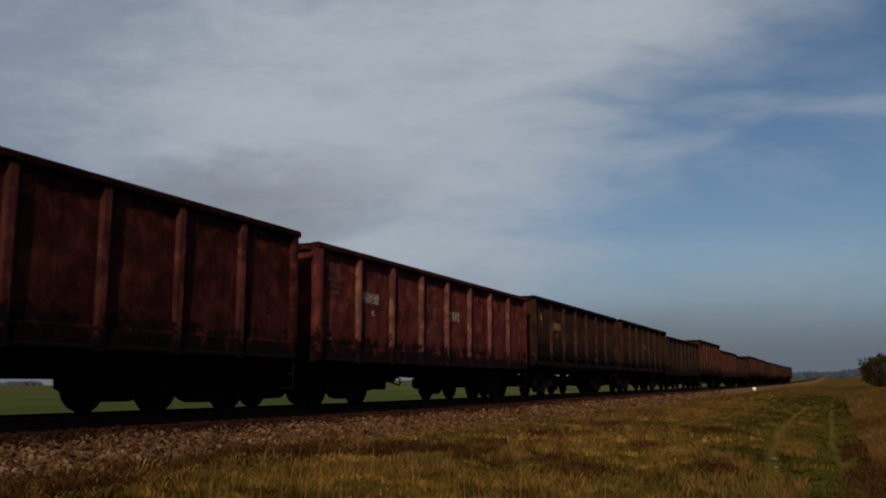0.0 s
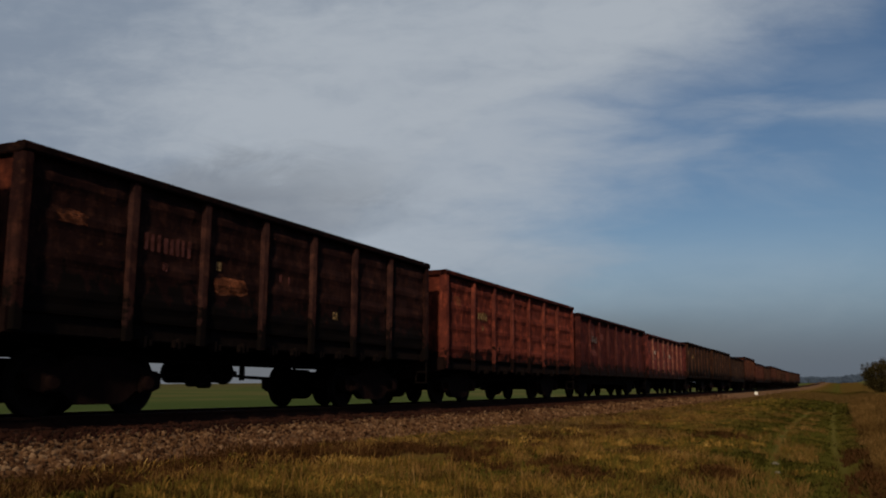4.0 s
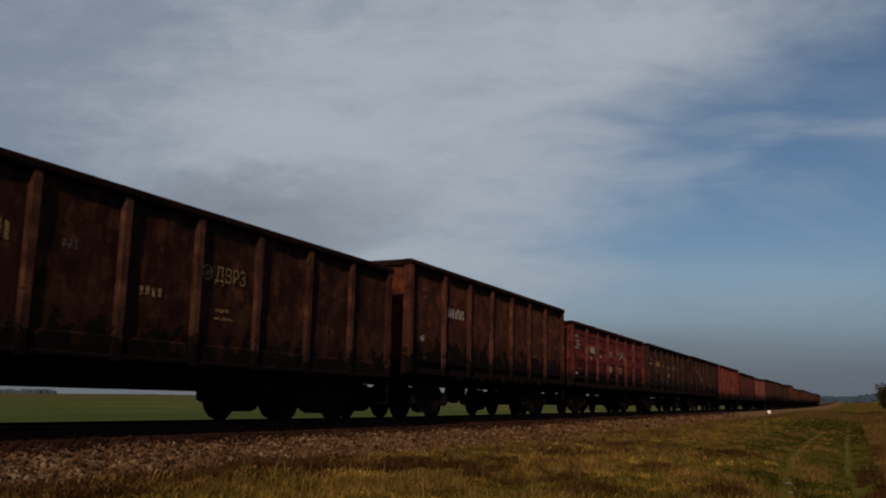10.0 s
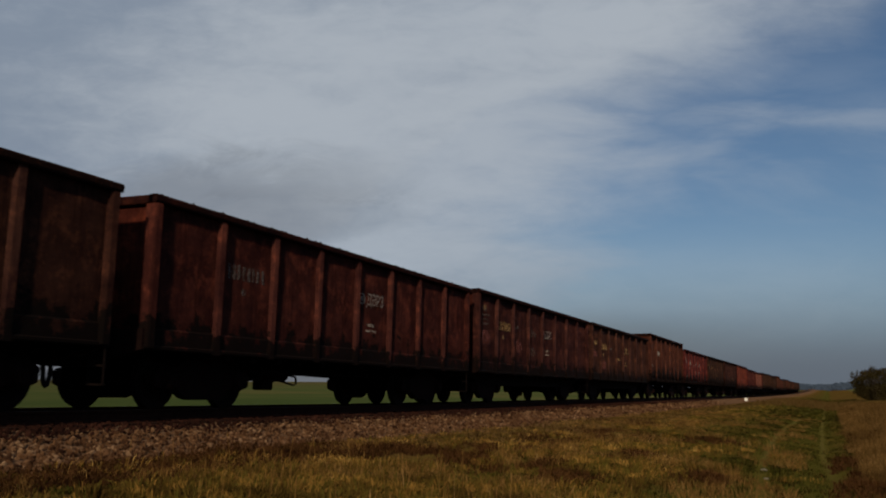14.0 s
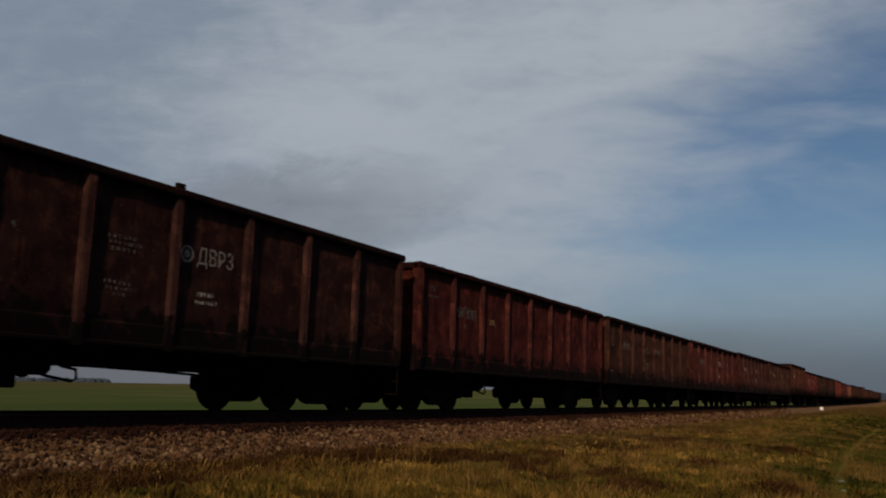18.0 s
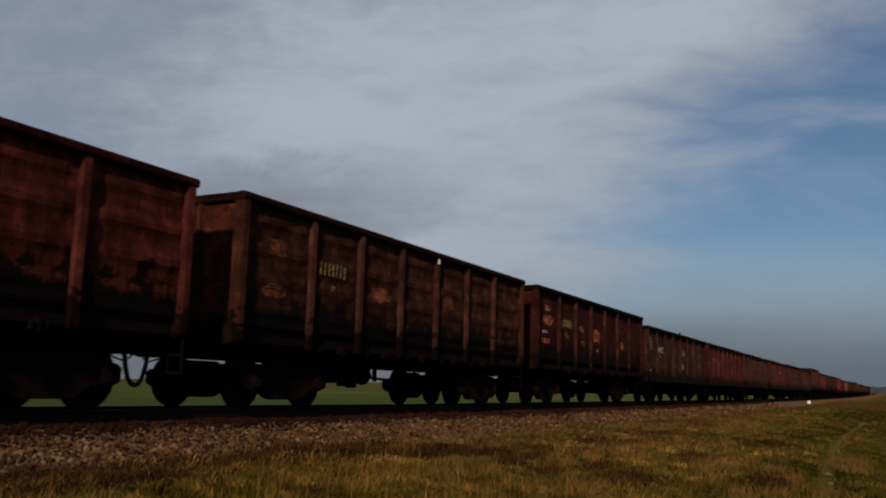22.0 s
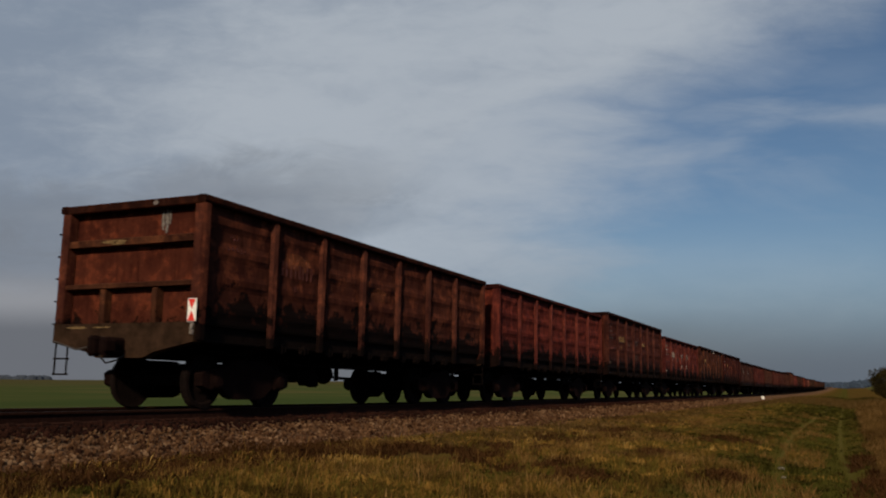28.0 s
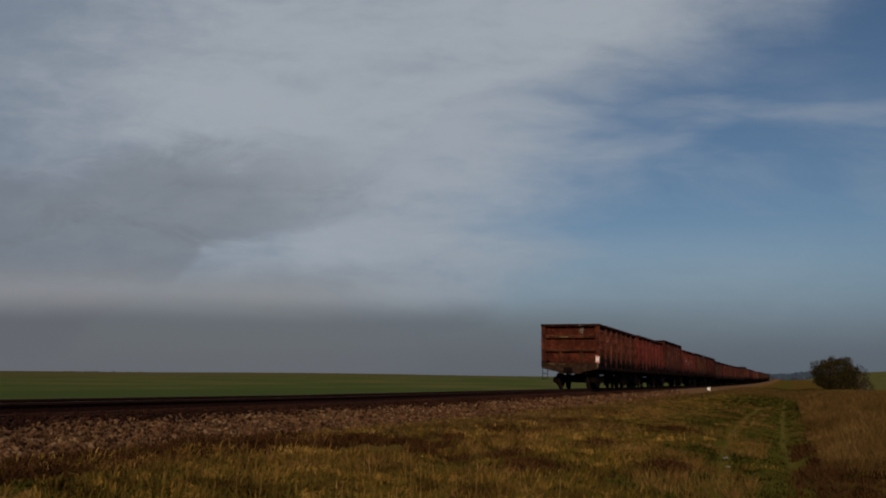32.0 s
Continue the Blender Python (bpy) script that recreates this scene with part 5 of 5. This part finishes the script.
# ---- things beside the line ----


def scatter(name, n, region, make, mat, label, category, seed, tag="stuff"):
    rng = np.random.RandomState(seed)
    vs, fs = [], []
    for i in range(n):
        x, y = region(rng)
        make(rng, x, y, float(land_z(x, y)) + rough_z(x, y), vs, fs)
    ob = new(name, raw_mesh(name, vs, fs, mat))
    return tagged(ob, label, category, kind=tag)


def tuft(low, high, blades, lean, wide):
    def make(rng, x, y, z, vs, fs):
        for _ in range(blades):
            a, h = rng.uniform(0, 6.283), rng.uniform(low, high)
            bx, by = x + rng.normal(0, 0.05), y + rng.normal(0, 0.05)
            dx, dy = math.cos(a), math.sin(a)
            l = lean * rng.uniform(0.3, 1.2) * h
            w = wide * rng.uniform(0.6, 1.3)
            k = len(vs)
            vs.extend(((bx - dy * w, by + dx * w, z - 0.02), (bx + dy * w, by - dx * w, z - 0.02),
                       (bx + dx * l * 0.4 + dy * w * 0.7, by + dy * l * 0.4 - dx * w * 0.7, z + h * 0.6), (bx + dx * l * 0.4 - dy * w * 0.7, by + dy * l * 0.4 + dx * w * 0.7, z + h * 0.6),
                       (bx + dx * l, by + dy * l, z + h)))
            fs.extend(((k, k + 1, k + 2, k + 3), (k + 3, k + 2, k + 4)))
    return make


def worn(x, y):
    return min(abs(x - rut_x(y, RUT_LEFT)), abs(x - rut_x(y, RUT_RIGHT))) < 0.14


def meadow(rng):
    while True:
        y = 4.0 + 70 * rng.rand() ** 1.8
        x = rng.uniform(-8.2, 1.8)
        p = noise.noise(Vector((x * 0.4, y * 0.22, 0)))
        if x < -6.6 and y < 13.5 and rng.rand() < 0.8:
            continue
        if rng.rand() < (0.6 + 1.3 * p) * (0.1 if worn(x, y) else 1.0):
            return x, y


def crown(rng):
    while True:
        y = 4.0 + 90 * rng.rand() ** 1.6
        x = rng.normal(-1.1, 1.0)
        if not worn(x, y) and x < 0.9:
            return x, y


def straw(rng):
    while True:
        y = 4.0 + 50 * rng.rand() ** 1.5
        x = rng.uniform(-7.8, -0.5)
        if noise.noise(Vector((x * 0.55 + 9, y * 0.35, 4))) > 0.12:
            return x, y


def weedy(rng):
    y = 17 + 85 * rng.rand() ** 1.4
    return 0.45 + 0.003 * y + 0.35 * noise.noise(Vector((0, y * 0.35, 3))) + 14 * rng.rand() ** 1.7, y


def verge(rng):
    return rng.uniform(-7.5, 5.0), 55 + 150 * rng.rand() ** 1.2


def tan_verge(rng):
    y = 14 + 170 * rng.rand() ** 1.3
    return rng.uniform(-7.9, -6.0), y


def far_side(rng):
    return rng.uniform(-18.5, -14.0), 4 + 90 * rng.rand()


def weed(rng, x, y, z, vs, fs):
    rise = min(1.0, 0.25 + (x - 0.45 - 0.003 * y) / 2.0)
    tuft(0.16 * rise + 0.04, 0.62 * rise + 0.06, 6, 0.8, 0.005 + 0.00008 * y)(rng, x, y, z, vs, fs)


def tussock(rng, x, y, z, vs, fs):
    """A domed clump whose blades lean outwards from its middle."""
    size = rng.uniform(0.5, 1.25) * (1.0 - 0.3 * min(1.0, y / 60))
    tilt, grow = rng.uniform(0, 6.283), 1.0 + y / 40
    for _ in range(int(34 / grow) + 6):
        a, q = rng.uniform(0, 6.283), rng.rand() ** 0.6
        bx, by = x + 0.16 * size * q * math.cos(a), y + 0.16 * size * q * math.sin(a)
        h = size * rng.uniform(0.07, 0.17) * (1.15 - 0.5 * q)
        dx, dy = math.cos(a) * q + 0.35 * math.cos(tilt), math.sin(a) * q + 0.35 * math.sin(tilt)
        l = h * rng.uniform(0.5, 1.5)
        w = 0.006 * grow * rng.uniform(0.6, 1.4)
        c = rng.uniform(0, 6.283)
        px, py = w * math.cos(c), w * math.sin(c)
        k = len(vs)
        vs.extend(((bx - px, by - py, z - 0.02), (bx + px, by + py, z - 0.02),
                   (bx + dx * l * 0.45 + px * 0.8, by + dy * l * 0.45 + py * 0.8, z + h * 0.7), (bx + dx * l * 0.45 - px * 0.8, by + dy * l * 0.45 - py * 0.8, z + h * 0.7),
                   (bx + dx * l, by + dy * l, z + h * rng.uniform(0.75, 1.0))))
        fs.extend(((k, k + 1, k + 2, k + 3), (k + 3, k + 2, k + 4)))


def tussocky(rng):
    while True:
        y = 5.0 + 55 * rng.rand() ** 1.9
        x = rng.uniform(-8.0, -0.6)
        if x < -6.6 and y < 13.5 and rng.rand() < 0.8:
            continue
        hollow = min(((x - cx) ** 2 / 0.5 + (y - cy) ** 2 / 1.6) / r ** 2 for cx, cy, r in CLUMPS)
        p = noise.noise(Vector((x * 0.5 + 3, y * 0.3, 7)))
        keep = (0.45 + 1.2 * p) * (1.5 if y < 11.5 else 0.8) * min(1.0, 0.3 + max(0.0, (-1.0 - x)) / 1.5) * min(1.0, max(0.12, 1.0 - (y - 13) / 13))
        if hollow > 1.0 and rng.rand() < keep and not worn(x, y):
            return x, y


CLUMPS = ((-6.46, 12.9, 0.8), (-5.7, 13.3, 1.0), (-5.6, 15.7, 0.8), (-4.4, 13.5, 0.7), (-6.0, 24.5, 1.2), (-4.9, 22.3, 1.3), (-5.7, 19.2, 0.9), (-3.4, 12.1, 0.5), (-7.7, 11.2, 0.7),
          (-3.6, 17.2, 0.6), (-6.4, 31.0, 1.5), (-2.9, 24.0, 0.8), (-1.9, 14.2, 0.5))


def clumps(rng):
    while True:
        pick = rng.rand()
        if pick < 0.24:
            return rng.uniform(-8.1, -6.5), 5 + 9 * rng.rand()
        # Here dark weeds paint the shadow between and along the tall weeds.
        if pick < 0.46:
            y = 8 + 12 * rng.rand()
            return 0.35 + 5 * rng.rand() ** 1.5, y
        if pick < 0.62:
            y = 8 + 16 * rng.rand()
            x = 0.5 + rng.normal(0, 0.22) - 0.004 * y
            if noise.noise(Vector((x, y * 0.3, 1))) > -0.2:
                return x, y
        x, y, r = CLUMPS[rng.randint(len(CLUMPS))]
        x, y = x + rng.normal(0, 0.5) * r, y + rng.normal(0, 0.85) * r
        if noise.noise(Vector((x * 1.6, y * 0.9, 2))) > -0.15 + 0.3 * rng.rand():
            return x, y


scatter("meadow_grass", 17000, meadow, tuft(0.02, 0.08, 6, 1.8, 0.008), BLADES, "tufts of yellowing autumn grass", "grass", 1)
scatter("grass_tussocks", 2300, tussocky, tussock, TUSSOCK, "golden tussocks of coarse dry grass", "grass", 17)
scatter("short_grass", 9000, crown, tuft(0.02, 0.07, 5, 1.2, 0.007), GREEN, "short green grass on the crown of the farm track", "grass", 6)
scatter("straw_grass", 3000, straw, tuft(0.06, 0.20, 7, 1.3, 0.005), STRAW, "bleached straw tufts in the meadow", "grass", 7)
scatter("tall_weeds", 15000, weedy, weed, WEEDS, "tall dry brown weeds beside the farm track", "weeds", 2)
scatter("verge_grass", 7000, verge, tuft(0.04, 0.13, 4, 1.6, 0.02), BLADES, "rough dry grass along the line", "grass", 3)
scatter("tan_grass", 12000, tan_verge, tuft(0.03, 0.12, 4, 1.6, 0.012), TAN, "thin tan grass at the foot of the ballast", "grass", 8)
# Dead clumps, and dark weeds coloured as shadow beside the farm track.
scatter("dead_weeds", 8000, clumps, tuft(0.03, 0.15, 6, 1.6, 0.008), DEAD_SHADE, "dark low weeds, dead clumps and shade between tall weeds", "weeds", 15)
def around(rng):
    while True:
        x, y = rng.uniform(-8.0, 4.0), rng.uniform(-9.0, 7.5)
        if not worn(x, y):
            return x, y


def reedy(rng):
    return rng.uniform(-7.0, 4.2), 88 + 55 * rng.rand()


def stalk(rng, x, y, z, vs, fs):
    h, w = rng.uniform(0.18, 0.42), 0.004
    lx, ly = rng.normal(0, 0.05), rng.normal(0, 0.05)
    k = len(vs)
    vs.extend(((x - w, y, z), (x + w, y, z), (x + lx + w * 0.6, y + ly, z + h), (x + lx - w * 0.6, y + ly, z + h),
               (x + lx - 0.009, y + ly, z + h), (x + lx + 0.009, y + ly, z + h), (x + lx * 1.2, y + ly, z + h + 0.07)))
    fs.extend(((k, k + 1, k + 2, k + 3), (k + 4, k + 5, k + 6)))


scatter("dry_stalks", 150, tussocky, stalk, STRAW, "thin pale seed stalks standing in the grass", "grass", 43)
scatter("near_grass", 4500, around, tuft(0.02, 0.09, 6, 1.6, 0.006), BLADES, "short yellowing grass round the farm track", "grass", 41)
scatter("dry_reeds", 1300, reedy, tuft(0.15, 0.60, 5, 0.6, 0.018), TAN, "pale dry reeds at the end of the meadow", "reeds", 42)
scatter("lineside_grass", 2500, far_side, tuft(0.08, 0.25, 4, 0.7, 0.012), GREEN, "green grass on the far side of the line", "grass", 9)


def stones():
    """Crushed-stone ballast between the rails and on the near shoulder."""
    rng = np.random.RandomState(5)
    bm = bmesh.new()
    bmesh.ops.create_icosphere(bm, subdivisions=1, radius=1.0)
    base = np.array([v.co[:] for v in bm.verts])
    tri = [tuple(v.index for v in f.verts) for f in bm.faces]
    bm.free()
    half = [f for f in tri if max(base[i][2] for i in f) > -0.4]
    vs, fs, dark_v, dark_f = [], [], [], []
    for i in range(42000):
        y = 3 + 80 * rng.rand() ** 1.8
        x = rng.uniform(-10.25, -7.75) if rng.rand() < 0.88 else rng.uniform(-13.2, -9.9)
        if x > -8.1 and rng.rand() < 0.5 or rng.rand() < (y - 24) / 60:
            continue
        r = (0.013 + 0.026 * rng.rand() ** 1.6) * (1 + max(0, y - 20) / 60)
        sc = r * rng.uniform(0.6, 1.35, 3)
        a = rng.uniform(0, 6.283)
        p = base * (1 + 0.32 * (rng.rand(len(base), 1) - 0.5)) * sc
        c, s = math.cos(a), math.sin(a)
        p = np.stack([p[:, 0] * c - p[:, 1] * s, p[:, 0] * s + p[:, 1] * c, p[:, 2] + 0.35 * p[:, 0]], 1)
        p += (x, y, float(land_z(x, y)) + r * 0.25 + rng.uniform(0, 0.02))
        # darker stones from the rails out to a wavering edge
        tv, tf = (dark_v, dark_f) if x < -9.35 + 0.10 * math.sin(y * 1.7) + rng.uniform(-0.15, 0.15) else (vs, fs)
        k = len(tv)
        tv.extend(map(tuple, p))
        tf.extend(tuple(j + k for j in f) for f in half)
    tagged(new("oily_ballast", raw_mesh("oily_ballast", dark_v, dark_f, DARK_STONE)), "dark stones beside the rails", "ballast", kind="stuff")
    tagged(new("ballast_stones", raw_mesh("ballast_stones", vs, fs, STONE)), "loose reddish crushed-stone ballast along the rails", "ballast", kind="stuff")


stones()


def shrub(name, x, y, wide, tall, seed, label, n=1500, sink=0.1):
    rng = np.random.RandomState(seed)
    z = float(land_z(x, y)) - sink
    root = tagged(new(name), label, "bush" if tall < 6 else "tree")
    root.location = (x, y, z)
    st = Shape()
    tips = []
    for i in range(26):
        a, r = rng.uniform(0, 6.283), rng.uniform(0.05, 0.45) * wide
        top = Vector((r * math.cos(a), r * math.sin(a), tall * rng.uniform(0.75, 0.98) * (1 - 0.9 * (r / wide) ** 2)))
        mid = top * 0.5 + Vector((rng.normal(0, 0.1), rng.normal(0, 0.1), 0)) * wide * 0.3
        st.tube([(top.x * 0.1, top.y * 0.1, 0), mid, top], [0.05 * tall / 3, 0.035 * tall / 3, 0.008], 5)
        tips += [mid, top, (mid + top) / 2]
    part("trunk", st, BARK, root)
    vs, fs = [], []
    for i in range(n):
        q = rng.normal(0, 1, 3)
        q /= np.linalg.norm(q)
        lump = 1 + 0.30 * noise.noise(Vector(q * 1.7 + seed)) + 0.22 * noise.noise(Vector(q * 4.5 + seed))
        p = q * (wide * 0.5, wide * 0.5, tall * 0.52) * lump * rng.uniform(0.35, 1.0) ** 0.5 + (0, 0, tall * 0.46)
        p[2] = max(p[2], 0.05)
        d = rng.normal(0, 1, (3, 3)) * (0.035 + 0.03 * rng.rand()) * tall / 3.5
        k = len(vs)
        vs.extend(map(tuple, p + d))
        fs.append((k, k + 1, k + 2))
    part("crown", raw_mesh("crown", vs, fs, LEAF), LEAF, root)
    return root


shrub("bush", 7.7, 175, 8.0, 6.0, 11, "round brown leafless bush beside the farm track", 20000)
shrub("bush", 11.0, 174, 4.6, 4.4, 12, "low brown bush with dry grass around it", 4000)
shrub("small_bush", 7.5, 105, 2.3, 1.75, 13, "small dark bush in the dry meadow", 2500)
shrub("far_tree", -21, 330, 7, 7.5, 14, "bare tree beyond the railway line", 2500)


def post():
    z = float(land_z(-8.6, 106))
    root = tagged(new("marker_post"), "short white concrete marker post beside the rails", "marker post")
    root.location = (-8.6, 106, z - 0.42)
    part("post_shaft", Shape().box(-0.07, 0.07, -0.07, 0.07, 0, 0.55, 0.01), LIMED, root)
    part("post_head", Shape().box(-0.16, 0.16, -0.09, 0.09, 0.40, 0.74, 0.03), WHITE, root, "white painted square head")


post()


def pale_stones():
    """Two pale stones lying in the grass by the wheel rut."""
    for x, y, r in ((-1.2, 18.2, 0.05), (-1.05, 16.4, 0.035)):
        bm = bmesh.new()
        bmesh.ops.create_icosphere(bm, subdivisions=2, radius=1.0)
        for v in bm.verts:
            v.co *= 1 + 0.3 * noise.noise(v.co * 1.3 + Vector((x, y, 0)))
            v.co = Vector((v.co.x * r * 1.3, v.co.y * r, v.co.z * r * 0.6))
        me = bpy.data.meshes.new("stone")
        bm.to_mesh(me)
        bm.free()
        me.materials.append(LIMED)
        ob = tagged(new("stone", me), "pale flat stone lying in the grass", "stone", group="stones by the farm track")
        ob.location = (x, y, float(land_z(x, y)) + rough_z(x, y) + r * 0.3)


pale_stones()


def woods(name, pts, tall, seed, color, label):
    """A far belt of trees: many small crowns joined."""
    rng = np.random.RandomState(seed)
    vs, fs = [], []
    for (x0, y0), (x1, y1), n in pts:
        for i in range(n):
            t = (i + rng.rand()) / n
            x, y = x0 + (x1 - x0) * t, y0 + (y1 - y0) * t + rng.normal(0, 15)
            z = float(land_z(x, y))
            h, w = tall * rng.uniform(0.9, 1.06), tall * rng.uniform(0.5, 0.9)
            for j in range(3):
                c = (x + rng.normal(0, w * 0.4), y + rng.normal(0, w * 0.4))
                hh = h * rng.uniform(0.7, 1.0)
                k = len(vs)
                m = 7
                vs.append((c[0], c[1], z + hh))
                for ring, (zz, rr) in enumerate(((0.75, 0.55), (0.35, 0.8), (-0.2, 0.7))):
                    vs.extend((c[0] + w * rr * rng.uniform(0.7, 1.1) * math.cos(6.283 * q / m), c[1] + w * rr * rng.uniform(0.7, 1.1) * math.sin(6.283 * q / m), z + hh * zz) for q in range(m))
                fs.extend((k, k + 1 + q, k + 1 + (q + 1) % m) for q in range(m))
                for ring in (0, 1):
                    fs.extend((k + 1 + ring * m + q, k + 1 + ring * m + m + q, k + 1 + ring * m + m + (q + 1) % m, k + 1 + ring * m + (q + 1) % m) for q in range(m))
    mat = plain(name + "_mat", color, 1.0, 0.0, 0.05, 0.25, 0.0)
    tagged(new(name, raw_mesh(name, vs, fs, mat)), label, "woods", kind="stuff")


# Distance haze is put into the blue-grey base colours of these woods.
woods("far_woods", [((-260, 2250), (700, 2050), 900)], 20, 21, (0.040, 0.056, 0.084), "belt of woods on the horizon, tinted blue with haze")
woods("west_wood", [((-2300, 1450), (-1585, 1400), 190)], 15, 22, (0.050, 0.060, 0.080), "haze-blue wood on a far rise beyond the field")
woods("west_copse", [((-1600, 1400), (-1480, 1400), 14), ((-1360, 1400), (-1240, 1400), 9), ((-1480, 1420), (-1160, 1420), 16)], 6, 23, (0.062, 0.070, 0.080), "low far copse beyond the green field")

# ---- what moves ----
# metres that the tail of the train has come past the camera, second by second
TAIL = (-231.87, -223.48, -215.13, -206.68, -198.2, -189.72, -181.21, -172.7, -163.95, -155.16, -146.62, -138.26, -129.79, -121.33, -112.74, -104.25, -95.77, -87.15, -78.47, -69.88, -60.94, -52.16, -43.18, -34.11, -24.97, -15.94, -6.85, 2.24, 11.31, 20.34, 29.37, 38.42, 47.48)


def motions():
    def pose_at(mid):
        z = float(rail_z(mid))
        slope = math.degrees(math.atan((float(rail_z(mid + 4)) - float(rail_z(mid - 4))) / 8))
        return pose(TRACK_X, mid, z, slope, 0, 0)
    for i, w in enumerate(WAGONS):
        off = STATION[i]
        walk(w, [(float(t), pose_at(s + off)) for t, s in enumerate(TAIL)])
    # the wheels roll without slipping
    ts = np.arange(0, 32.0 + 1e-6, 2 / FPS)
    turned = -np.degrees(np.interp(ts, range(len(TAIL)), TAIL) - TAIL[0]) / 0.475
    for w in WAGONS:
        for ws in w.children:
            if ws.name.startswith("wheelset"):
                x, y, z = ws.location
                walk(ws, [(float(t), pose(x, y, z, a, 0, 0)) for t, a in zip(ts, turned)])


motions()
